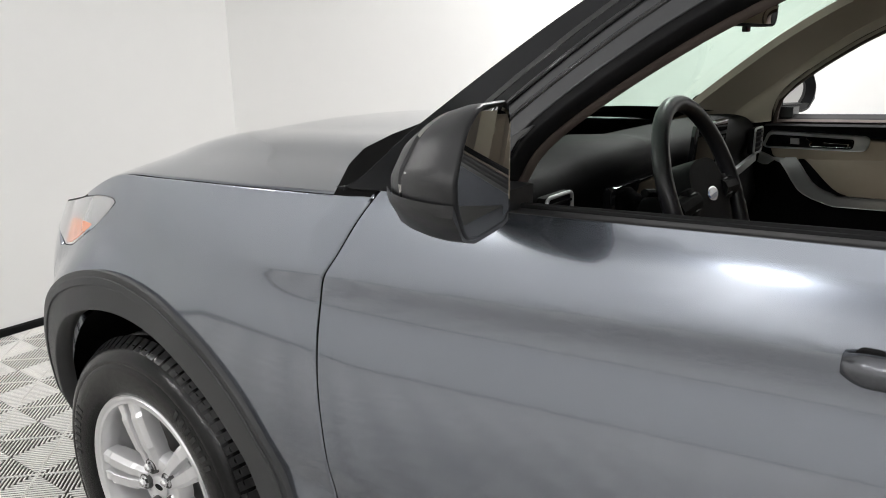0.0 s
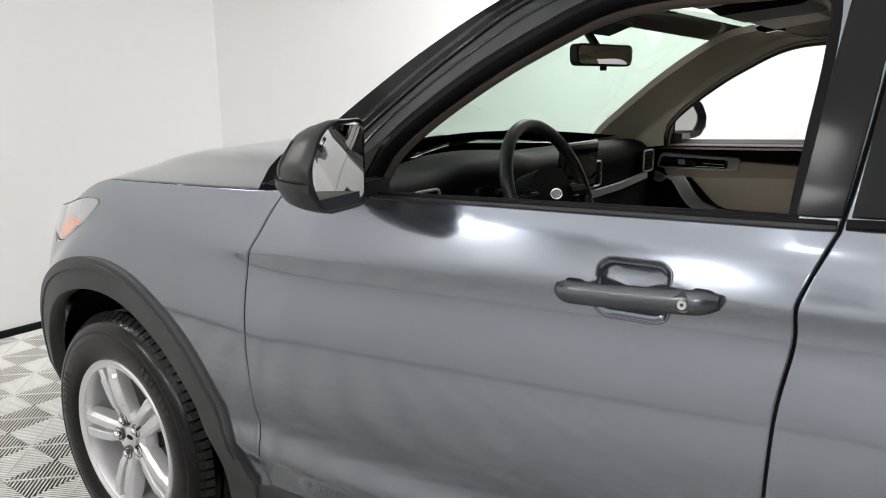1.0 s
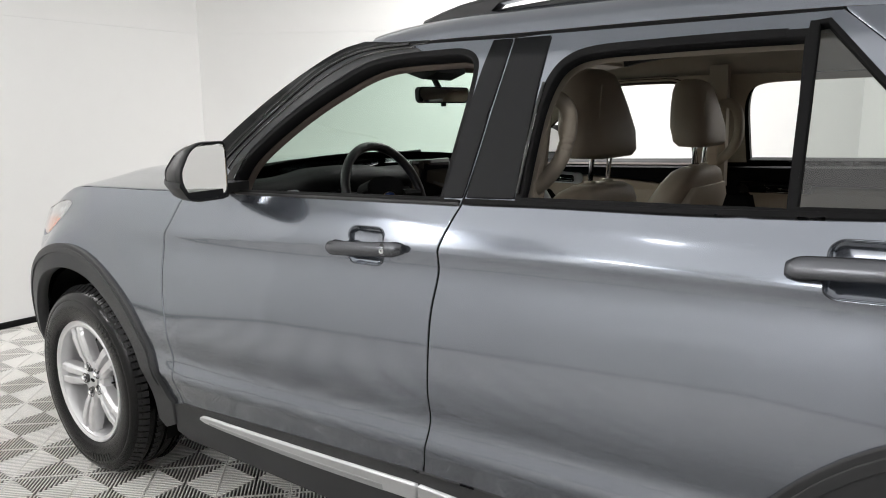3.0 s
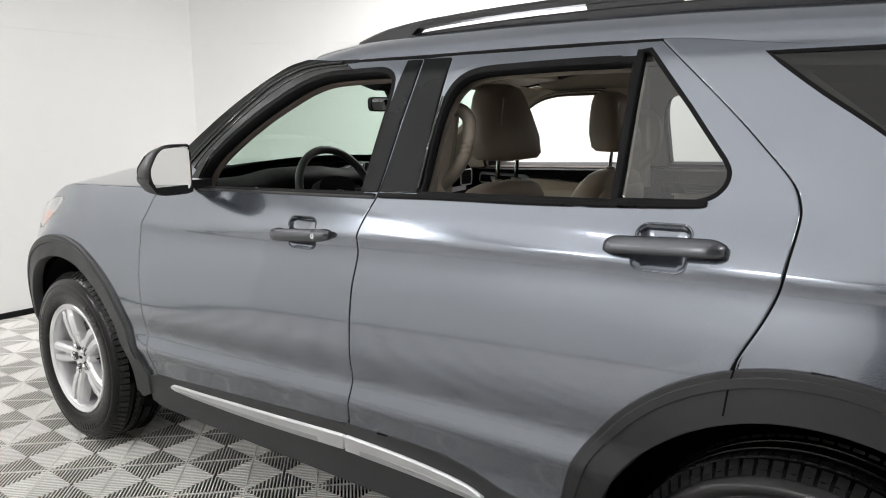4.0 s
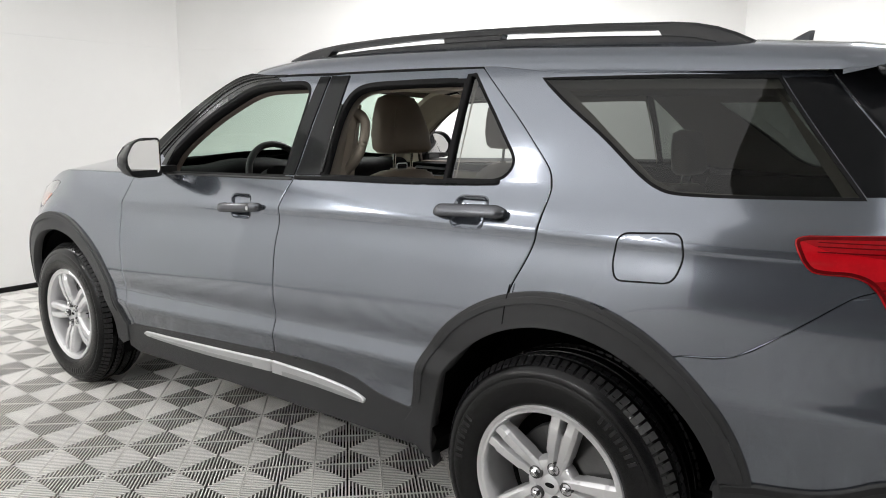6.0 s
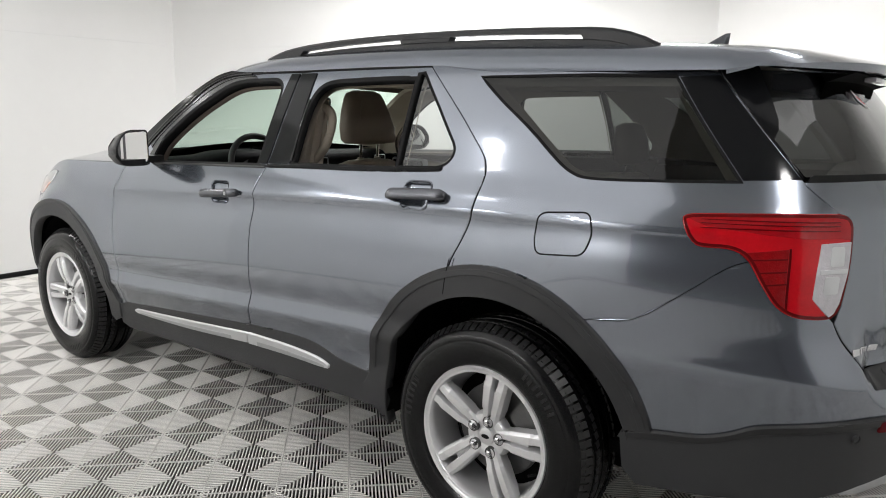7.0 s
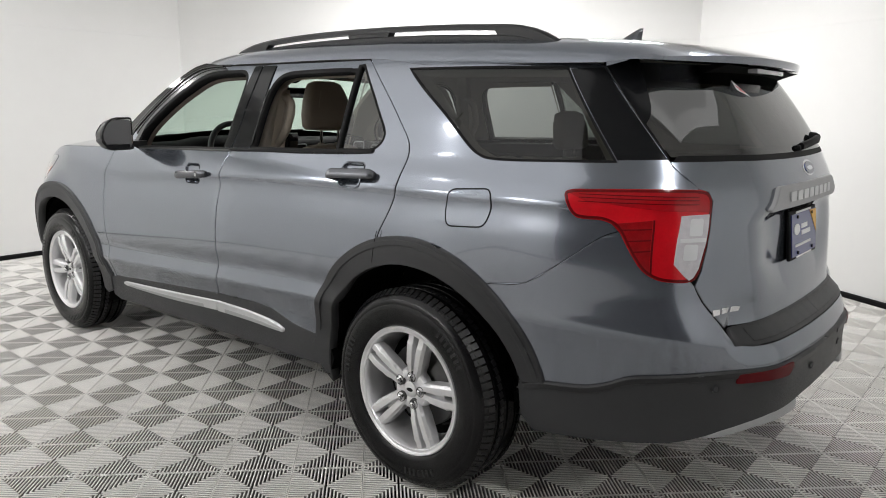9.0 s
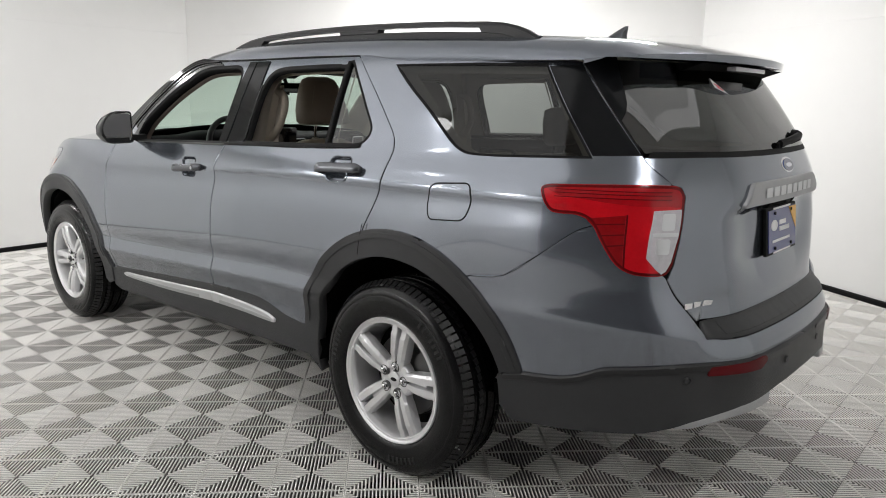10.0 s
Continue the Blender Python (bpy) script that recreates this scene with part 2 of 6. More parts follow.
def cubic(pairs):
    """A smooth function through (x, y) pairs."""
    xs, ys = (np.array(v, float) for v in zip(*pairs))
    h = np.diff(xs)
    d = np.diff(ys) / h
    m = np.r_[d[0], (d[:-1] * h[1:] + d[1:] * h[:-1]) / (xs[2:] - xs[:-2]), d[-1]]

    def f(v):
        v = np.asarray(v, float)
        i = np.clip(np.searchsorted(xs, v) - 1, 0, len(xs) - 2)
        t = np.clip((v - xs[i]) / h[i], -0.5, 1.5)
        return ys[i] * (2 * t**3 - 3 * t**2 + 1) + m[i] * h[i] * (t**3 - 2 * t**2 + t) + ys[i + 1] * (3 * t**2 - 2 * t**3) + m[i + 1] * h[i] * (t**3 - t**2)

    return f


# ---- the body's skin: s runs along the side and round the tail, z is the height ----
PLAN = [(-0.87, 0), (-0.86, 0.34), (-0.835, 0.57), (-0.765, 0.745), (-0.61, 0.848), (-0.34, 0.928), (0, 0.966), (0.4, 0.983), (1.0, 0.988), (2.0, 0.988),
        (2.7, 0.978), (3.2, 0.955), (3.5, 0.92), (3.75, 0.868), (3.93, 0.80), (4.06, 0.70), (4.112, 0.615), (4.178, 0.50), (4.215, 0.25), (4.224, 0)]
arc = [0.0]
for (xa, ya), (xb, yb) in zip(PLAN, PLAN[1:]):
    arc.append(arc[-1] + math.hypot(xb - xa, yb - ya))
arc = [a - arc[6] for a in arc]
TAIL = arc[-1]


def eased(f, lo, hi, width, step, odd=None):
    """The function f with its small kinks smoothed away, as a table. odd: how it goes on past the ends (-1 mirrored with a change of sign, 1 mirrored)."""
    n = int(4 * width / step)
    v = np.arange(lo, hi + step / 2, step)
    y = f(v)
    if odd is None:
        y = np.r_[y[0] + (y[0] - y[n:0:-1]), y, y[-1] + (y[-1] - y[-2:-n - 2:-1])]
    else:
        y = np.r_[odd * y[n:0:-1], y, odd * y[-2:-n - 2:-1]]
    k = np.exp(-0.5 * (np.arange(-n, n + 1) * step / width) ** 2)
    y = np.convolve(y, k / k.sum(), "valid")
    return lambda q: np.interp(q, v, y)


plan_x = eased(cubic([(a, p[0]) for a, p in zip(arc, PLAN)]), arc[0], TAIL, 0.05, (TAIL - arc[0]) / 1500, 1)
plan_y = eased(cubic([(a, p[1]) for a, p in zip(arc, PLAN)]), arc[0], TAIL, 0.05, (TAIL - arc[0]) / 1500, -1)
inset = eased(cubic([(0.15, 0.10), (0.26, 0.065), (0.36, 0.045), (0.47, 0.032), (0.52, 0.014), (0.55, 0.001), (0.57, -0.008), (0.58, -0.0115), (0.595, -0.0105), (0.62, -0.0055), (0.645, -0.0005), (0.66, 0.0005), (0.675, -0.001), (0.695, -0.0055), (0.72, -0.0095),
               (0.75, -0.0108), (0.80, -0.0090), (0.845, -0.0062), (0.88, -0.003), (0.91, 0.0003), (0.94, 0.0042), (0.965, 0.0085), (0.99, 0.0130), (1.012, 0.0170), (1.030, 0.0190), (1.048, 0.0193), (1.066, 0.0181), (1.080, 0.0165), (1.086, 0.0162), (1.094, 0.0180), (1.13, 0.0275), (1.18, 0.0425), (1.235, 0.065),
               (1.30, 0.092), (1.45, 0.153), (1.604, 0.228), (1.70, 0.285), (1.8, 0.37)]), 0.15, 1.8, 0.005, 0.001)
rise = eased(cubic([(-0.9, -0.03), (0.0, -0.03), (0.7, -0.02), (1.3, 0.015), (1.8, 0.045), (2.5, 0.077), (3.0, 0.085), (3.4, 0.08), (3.8, 0.075), (4.3, 0.05), (5.0, 0.04)]), -0.9, 5.0, 0.12, 0.005)
lean = eased(cubic([(0.15, 0.04), (0.3, 0.0), (0.55, 0.0), (0.68, 0.004), (0.712, 0.018), (0.768, 0.072), (0.80, 0.0765), (0.9, 0.079), (1.1, 0.087), (1.2, 0.10), (1.27, 0.125), (1.45, 0.225), (1.62, 0.345), (1.8, 0.485)]), 0.15, 1.8, 0.008, 0.002)

front_inset = cubic([(0.15, 0.10), (0.36, 0.045), (0.50, 0.024), (0.62, 0.010), (0.75, 0.003), (0.88, 0.002), (0.96, 0.006), (1.04, 0.013), (1.10, 0.022), (1.18, 0.045), (1.235, 0.067), (1.30, 0.092), (1.6, 0.228), (1.8, 0.37)])
tail_inset = eased(cubic([(0.15, 0.10), (0.36, 0.068), (0.50, 0.054), (0.60, 0.040), (0.70, 0.0215), (0.738, 0.0135), (0.752, 0.0105), (0.80, 0.0085), (0.90, 0.0035), (0.98, 0.0010), (1.04, 0.003), (1.09, 0.010), (1.15, 0.0225), (1.20, 0.040), (1.8, 0.3)]), 0.15, 1.8, 0.004, 0.001)
corner_lean = eased(cubic([(0.15, 0.04), (0.3, 0.0), (0.60, 0.0), (0.70, 0.0), (0.75, 0.008), (0.80, 0.036), (0.86, 0.064), (0.92, 0.073), (1.1, 0.085), (1.2, 0.10), (1.27, 0.125), (1.45, 0.225), (1.62, 0.345), (1.8, 0.485)]), 0.15, 1.8, 0.010, 0.002)


def skin(s, z, side=-1):
    s, z = np.broadcast_arrays(np.asarray(s, float), np.asarray(z, float))
    x, y = plan_x(s), plan_y(s)
    g = np.clip((x - 3.0) / 1.15, 0, None) ** 1.5
    # the shoulder and the lower crease climb towards the tail; the roof line does not
    up = np.clip((1.29 - z) / 0.20, 0, 1)
    zz = z - rise(s) * up * up * (3 - 2 * up) * np.clip((z - 0.40) / 0.15, 0, 1)
    near = np.clip((s - 0.30) / 0.42, 0, 1)
    ins = inset(zz) * near + front_inset(z) * (1 - near)
    # behind the rear wheel the flank is plain, down to a crease on the bumper
    far = np.clip((s - 3.02) / 0.42, 0, 1)
    far = far * far * (3 - 2 * far) * np.clip((1.15 - z) / 0.10, 0, 1)
    ins = ins * (1 - far) + tail_inset(z) * far
    pad = np.clip((s - 4.17) / 0.09, 0, 1)
    # the wings draw in above the bumper, towards the lamps
    # a shallow trapezium sunk into the tailgate round the plate
    dent = np.clip((0.60 - y - 0.35 * (1.13 - z)) / 0.30, 0, 1) * np.clip((z - 0.80) / 0.16, 0, 1) * np.clip((1.16 - z) / 0.07, 0, 1) * np.clip((x - 4.0) / 0.08, 0, 1)
    draw = np.clip((0.12 - s) / 0.62, 0, 1) ** 1.6 * np.clip((z - 0.80) / 0.34, 0, 1.2) ** 1.5
    # the wing flares out to the front arch
    ring = np.hypot((s + 0.01) / 0.62, (z - 0.385) / 0.57)
    wide, fore = np.clip(1.20 - ring, 0, 0.22) / 0.22, np.clip((0.16 - s) / 0.46, 0, 1)
    flare = 0.042 * wide * wide * (3 - 2 * wide) * fore * fore * (3 - 2 * fore) * np.clip((z - 0.30) / 0.2, 0, 1)
    return np.stack([x - (corner_lean(z) * (1 - pad) + lean(z) * pad) * g + 0.085 * draw - 0.036 * dent * dent * (3 - 2 * dent), side * (y * (1 - ins / 0.985) * (1 - 0.075 * draw) + flare), z], -1)


def skin_normal(s, z, side=-1):
    a = skin(s + 0.004, z, side) - skin(s - 0.004, z, side)
    b = skin(s, z + 0.004, side) - skin(s, z - 0.004, side)
    n = np.cross(a, b) * (-side)
    n = np.where((n[..., 1:2] * side < 0) & (np.abs(n[..., 1:2]) > np.abs(n[..., 0:1])), -n, n)
    return n / np.linalg.norm(n, axis=-1, keepdims=True)


def inside(poly, pts):
    """Which of the points lie in the polygon."""
    x, y = pts[:, 0], pts[:, 1]
    r = np.zeros(len(pts), bool)
    P = np.asarray(poly, float)
    for (xa, ya), (xb, yb) in zip(P, np.roll(P, -1, 0)):
        if ya != yb:
            r ^= ((ya > y) != (yb > y)) & (x < (xb - xa) * (y - ya) / (yb - ya) + xa)
    return r


def dense(poly, step):
    out = []
    for i in range(len(poly)):
        a, b = np.array(poly[i], float), np.array(poly[(i + 1) % len(poly)], float)
        n = max(1, int(np.linalg.norm(b - a) / step))
        out += [tuple(a + (b - a) * k / n) for k in range(n)]
    return out


def sheet_mesh(name, outline, holes, fine, place, thick, step):
    """A skin patch: an outline with holes in two coordinates, filled, laid on a surface and given turned-in edges.
    place(uv) gives points and outward normals."""
    from mathutils.geometry import delaunay_2d_cdt
    loops = [dense(p, step) for p in (outline, *holes)]
    verts, edges = [], []
    for lp in loops:
        o = len(verts)
        verts += lp
        edges += [(o + i, o + (i + 1) % len(lp)) for i in range(len(lp))]
    arr = np.array(loops[0])
    lo, hi = arr.min(0), arr.max(0)
    gu, gv = np.meshgrid(np.arange(lo[0] + fine[0] / 2, hi[0], fine[0]), np.arange(lo[1] + fine[1] / 2, hi[1], fine[1]), indexing="ij")
    g = np.stack([gu.ravel(), gv.ravel()], -1)
    keep = inside(loops[0], g)
    for h in loops[1:]:
        keep &= ~inside(h, g)
    g = g[keep]
    if len(g):
        b = np.array([v for lp in loops for v in lp])
        far = np.ones(len(g), bool)
        for k in range(0, len(b), 400):
            far &= (((g[:, None] - b[None, k:k + 400]) ** 2).sum(-1).min(1) > (min(fine) * 0.4) ** 2)
        g = g[far]
    allv = [Vector(v) for v in verts] + [Vector(v) for v in g]
    ov, _, of, _, _, _ = delaunay_2d_cdt(allv, edges, [], 0, 1e-6)
    uv = np.array([v[:] for v in ov])
    tri = np.array([f[:3] for f in of if len(f) == 3])
    c = uv[tri].mean(1)
    keep = inside(loops[0], c)
    for h in loops[1:]:
        keep &= ~inside(h, c)
    tri = tri[keep]
    pts, nor = place(uv)
    # orient the triangles outward
    fn = np.cross(pts[tri[:, 1]] - pts[tri[:, 0]], pts[tri[:, 2]] - pts[tri[:, 0]])
    flip = (fn * nor[tri[:, 0]]).sum(1) < 0
    tri[flip] = tri[flip][:, ::-1]
    P, N, faces = list(pts), list(nor), [tuple(t) for t in tri]
    if thick:
        cnt = {}
        for t in tri:
            for i in range(3):
                cnt[(t[i], t[(i + 1) % 3])] = 1
        rim = [e for e in cnt if (e[1], e[0]) not in cnt]
        edge_n = {}
        for a, b in rim:
            en = np.cross(pts[b] - pts[a], nor[a])
            en = en / (np.linalg.norm(en) + 1e-9)
            for v in (a, b):
                edge_n[v] = edge_n.get(v, 0) + en
        r = min(0.003, abs(thick) * 0.4)
        low = {}
        for v, en in edge_n.items():
            en = en / (np.linalg.norm(en) + 1e-9)
            low[v] = len(P)
            P += [pts[v] + en * r - nor[v] * r * np.sign(thick), pts[v] + en * r - nor[v] * thick]
            N += [(nor[v] + en) / 1.414, en]
        for a, b in rim:
            la, lb = low[a], low[b]
            faces += [(a, la, lb, b), (la, la + 1, lb + 1, lb)]
    me = bpy.data.meshes.new(name)
    me.from_pydata([tuple(p) for p in P], [], faces)
    me.polygons.foreach_set("use_smooth", [True] * len(me.polygons))
    me.normals_split_custom_set_from_vertices([tuple(n) for n in N])
    return me


def panel(name, outline, material, parent, side=-1, out=0.0, thick=0.014, holes=(), fine=(0.06, 0.011), step=0.02, label=""):
    """A piece of the body's skin between drawn lines, out metres proud of it."""
    def place(uv):
        n = skin_normal(uv[:, 0], uv[:, 1], side)
        return skin(uv[:, 0], uv[:, 1], side) + n * out, n

    return link_mesh(name, sheet_mesh(name, outline, holes, fine, place, thick, step), material, parent, label)


def shrink(poly, d):
    """The outline moved inward by d (outward if negative)."""
    P = np.array(poly, float)
    area = 0.5 * np.sum(P[:, 0] * np.roll(P[:, 1], -1) - np.roll(P[:, 0], -1) * P[:, 1])
    if area < 0:
        P = P[::-1]
    a, b = P - np.roll(P, 1, 0), np.roll(P, -1, 0) - P
    na = np.stack([-a[:, 1], a[:, 0]], -1) / (np.linalg.norm(a, axis=1, keepdims=True) + 1e-9)
    nb = np.stack([-b[:, 1], b[:, 0]], -1) / (np.linalg.norm(b, axis=1, keepdims=True) + 1e-9)
    n = na + nb
    n /= np.maximum((n * n).sum(1, keepdims=True) / 2, 0.5)
    return [tuple(p) for p in P + n * d]


def rounded(pts, r, n=5):
    """The outline with its corners rounded by r."""
    P = [Vector(p) for p in pts]
    out = []
    for i, p in enumerate(P):
        a, b = P[i - 1], P[(i + 1) % len(P)]
        ra = min(r, (a - p).length * 0.45, (b - p).length * 0.45)
        s, e = p + (a - p).normalized() * ra, p + (b - p).normalized() * ra
        out += [tuple(s.lerp(p, k / n).lerp(p.lerp(e, k / n), k / n)) for k in range(n + 1)]
    return out


def sweep(center, section, closed=False, up=(0, 0, 1)):
    """A section of (sideways, up) offsets carried along a line."""
    C = [Vector(c) for c in center]
    rings = []
    for i, p in enumerate(C):
        a = C[i - 1] if i else C[i]
        b = C[i + 1] if i + 1 < len(C) else C[i]
        d = (b - a).normalized()
        u = Vector(up)
        w = d.cross(u).normalized()
        u2 = w.cross(d)
        rings.append([p + w * q[0] + u2 * q[1] for q in section])
    return loft(rings)


# ---- the booth: six white walls, a ceiling and lights added above ----
CORNERS = [(-2.59, 1.41), (1.9, 4.4), (6.7, 1.8), (6.80, -2.3), (6.85, -3.66), (3.15, -5.452), (1.5, -6.25), (-2.46, -3.9)]
HEIGHT = 3.4


def wall_piece(name, a, b, dark=0):
    a, b = Vector(a), Vector(b)
    d = (b - a).normalized()
    n = Vector((-d.y, d.x))
    bm = bmesh.new()
    L = (b - a).length
    m = Matrix(((d.x, n.x, 0, a.x), (d.y, n.y, 0, a.y), (0, 0, 1, 0), (0, 0, 0, 1)))
    # a broad sheet below, a seam, and the upper sheet
    for z0, z1, dep in ((-0.05, 2.12, 0.0), (2.121, HEIGHT, 0.001)):
        bmesh.ops.create_cube(bm, size=1, matrix=m @ Matrix.Translation((L / 2, 0.06 + dep, (z0 + z1) / 2)) @ Matrix.Diagonal((L + 0.06, 0.12, z1 - z0, 1)))
    ob = part(name, bm, (REFLECTDARK, REFLECTPALE)[dark - 1] if dark else WALLPAINT, smooth=False)
    tagged(ob, "unseen plain wall, its tone set for reflections in the car" if dark else "matt white painted booth wall panel", "wall", "" if dark else "booth walls", "structure")
    bb = part("baseboard", prism([(0, 0), (0, 0.038), (-0.006, 0.043), (-0.016, 0.043), (-0.021, 0.035), (-0.022, 0)], 0.0, L, "x"), RUBBER, smooth=False)
    bb.matrix_basis = m @ Matrix.Translation((0, -0.002, 0))
    tagged(bb, "black rubber baseboard strip along the white wall", "baseboard", "booth baseboards", "structure")


WALLNAMES = ["wall_north", "wall_north_east", "wall_east", "wall_south_east", "wall_south_far", "wall_south", "wall_south_west", "wall_west"]
# unseen walls 3 and 4 are dark to put dark reflections into the tail
for i, nm in enumerate(WALLNAMES):
    wall_piece(nm, CORNERS[i], CORNERS[(i + 1) % 8], {3: 1, 4: 1, 5: 2}.get(i, 0))

ceil = part("ceiling", prism(CORNERS, HEIGHT, HEIGHT + 0.1, "z"), CEILPAINT, smooth=False)
tagged(ceil, "plain white painted ceiling over the booth", "ceiling", "", "structure")


# an unseen glowing sheet added over the car as fill, brightest along its border
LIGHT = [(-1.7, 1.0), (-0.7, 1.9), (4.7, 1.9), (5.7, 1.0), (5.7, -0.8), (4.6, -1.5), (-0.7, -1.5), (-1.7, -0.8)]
fill_panel = new("ceiling_fill")
tagged(fill_panel, "unseen dim glowing sheet added overhead, with a brighter border", "ceiling light")


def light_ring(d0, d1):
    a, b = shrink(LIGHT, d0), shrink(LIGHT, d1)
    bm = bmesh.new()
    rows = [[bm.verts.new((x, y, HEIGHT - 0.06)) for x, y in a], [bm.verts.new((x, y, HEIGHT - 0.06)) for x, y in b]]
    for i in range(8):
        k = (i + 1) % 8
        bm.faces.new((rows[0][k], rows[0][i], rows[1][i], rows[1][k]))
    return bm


part("border_diffuser", light_ring(0.0, 0.32), EDGEGLOW, fill_panel, "brighter border of the added glowing sheet", smooth=False)
part("ring_diffuser", light_ring(0.32, 0.85), MIDGLOW, fill_panel, smooth=False)
part("diffuser", prism(shrink(LIGHT, 0.85), HEIGHT - 0.06, HEIGHT - 0.05, "z"), PANELGLOW, fill_panel, "glowing white sheet, unseen and added as fill", smooth=False)
for i in range(8):
    a, b = Vector(LIGHT[i - 1]), Vector(LIGHT[i])
    if (b - a).length > 0:
        d = (b - a).normalized()
        o = part("frame", box((b - a).length / 2, 0.02, HEIGHT - 0.035, (b - a).length + 0.03, 0.04, 0.07), CEILPAINT, fill_panel, smooth=False, bevel=0.004)
        o.matrix_basis = Matrix(((d.x, -d.y, 0, a.x), (d.y, d.x, 0, a.y), (0, 0, 1, 0), (0, 0, 0, 1)))


# a second, plain unseen sheet, added to brighten reflections on the driver's side
SOFT = [(-1.6, -1.75), (3.6, -1.75), (3.3, -4.3), (1.5, -5.1), (-1.2, -4.0)]
soft_fill = new("ceiling_fill")
tagged(soft_fill, "unseen soft glowing sheet added above the driver's side", "ceiling light")
part("diffuser", prism(SOFT, HEIGHT - 0.05, HEIGHT - 0.04, "z"), SOFTGLOW, soft_fill, "glowing white sheet, unseen and added as fill", smooth=False)
for a, b in zip(SOFT, SOFT[1:] + SOFT[:1]):
    a, b = Vector(a), Vector(b)
    d = (b - a).normalized()
    o = part("frame", box((b - a).length / 2, 0.02, HEIGHT - 0.030, (b - a).length + 0.03, 0.04, 0.06), CEILPAINT, soft_fill, smooth=False, bevel=0.004)
    o.matrix_basis = Matrix(((d.x, -d.y, 0, a.x), (d.y, d.x, 0, a.y), (0, 0, 1, 0), (0, 0, 0, 1)))


def round_lamp(x, y, z, r, glow):
    e = new("studio_lamp")
    e.matrix_basis = pose(x, y, z)
    to_car = Vector((1.6 - x, -y, 0)).normalized()
    tip = Matrix.Rotation(radians(3), 4, Vector((0, 0, -1)).cross(to_car))
    tagged(e, "round white studio lamp on a thin stem, placed out of view", "studio lamp", "studio lamps")
    part("reflector", spin([(0.03, 0.14), (0.09, 0.13), (r * 0.8, 0.07), (r, 0.0), (r - 0.004, 0.006), (r * 0.78, 0.060), (0.05, 0.12), (0.0, 0.125)], 40, "z"), WALLPAINT, e, "white bowl reflector").matrix_basis = tip
    part("diffuser", spin([(0.0, -0.004), (r * 0.6, 0.0), (r - 0.012, 0.012), (r - 0.012, 0.018), (0.0, 0.018)], 40, "z"), glow, e, "glowing lamp face").matrix_basis = tip
    part("stem", tube([(0, 0, 0.13), (0, 0, HEIGHT - z)], 0.012), RUBBER, e)


# lamps known only by reflections, plus unseen ones added to light walls and floor
for lx, ly, r, glow in ((1.40, -2.9, 0.125, SMALLGLOW), (2.2, -5.2, 0.23, LAMPGLOW), (-1.3, -4.2, 0.20, LAMPGLOW), (0.4, -5.0, 0.20, LAMPGLOW), (5.5, -1.7, 0.175, LAMPGLOW),
                        (3.5, 1.6, 0.17, FILLGLOW), (2.2, 2.4, 0.39, FILLGLOW), (0.5, 2.0, 0.56, FILLGLOW), (-2.0, -1.7, 0.185, LAMPGLOW)):
    round_lamp(lx, ly, 3.0, r, glow)


# ---- the car: front axle at x = 0, nose to -x, driver's side at -y ----
car = new("car")
tagged(car, "dark grey metallic SUV with open side windows on tiled floor", "car")

GAP = 0.0054
# lines of the body in (s, z)
FENDER_GAP = glide([(0.748, 1.208), (0.715, 1.16), (0.680, 1.10), (0.652, 1.055), (0.640, 1.00), (0.638, 0.93), (0.643, 0.84), (0.657, 0.74), (0.672, 0.64), (0.674, 0.57), (0.665, 0.50), (0.664, 0.455)], 4)
B_LOW = glide([(1.858, 1.232), (1.831, 1.160), (1.822, 1.125), (1.824, 1.075), (1.812, 0.985), (1.809, 0.90), (1.809, 0.79), (1.809, 0.70), (1.795, 0.616), (1.768, 0.545)], 4)
B_UP = glide([(1.893, 1.628), (1.891, 1.547), (1.879, 1.39), (1.866, 1.28)], 4)
R_GAP = glide([(2.606, 1.632), (2.72, 1.535), (2.80, 1.465), (2.868, 1.40), (2.936, 1.33), (2.957, 1.285), (2.960, 1.25), (2.955, 1.19), (2.947, 1.13), (2.921, 1.06), (2.884, 0.985), (2.871, 0.94)], 4)
SILL = glide([(0.664, 0.452), (1.15, 0.497), (1.74, 0.543), (2.06, 0.556), (2.20, 0.542), (2.31, 0.508), (2.42, 0.492), (2.50, 0.487)], 4)
A_LINE = glide([(0.865, 1.228), (0.895, 1.285), (0.956, 1.347), (1.070, 1.443), (1.172, 1.520), (1.251, 1.574), (1.34, 1.611), (1.42, 1.626), (1.50, 1.630), (1.62, 1.631)], 4)
W_EDGE = glide([(0.675, 1.212), (0.715, 1.234), (0.785, 1.300), (0.850, 1.352), (0.945, 1.424), (1.05, 1.499), (1.18, 1.578), (1.29, 1.631), (1.38, 1.650)], 4)


def arch(cx, cz, a, b, from_deg, to_deg, n=36):
    return [(cx + a * math.cos(radians(from_deg + (to_deg - from_deg) * k / n)), cz + b * math.sin(radians(from_deg + (to_deg - from_deg) * k / n))) for k in range(n + 1)]


def split_sill(a, b):
    return [p for p in SILL if a < p[0] < b]


R_OUT = arch(3.032, 0.385, 0.558, 0.596, 168.5, 14.5)
R_IN = arch(3.036, 0.385, 0.476, 0.497, 190, 8)


def fore_up(pts):
    """The front arch stands higher ahead of the axle."""
    return [(x, z + 0.036 * (lambda g: g * g * (3 - 2 * g))(min(1, max(0, (0.36 - x) / 0.50))) * min(1, max(0, (z - 0.45) / 0.35))) for x, z in pts]


F_OUT = fore_up(arch(-0.01, 0.385, 0.605, 0.533, 205, 8, 47))
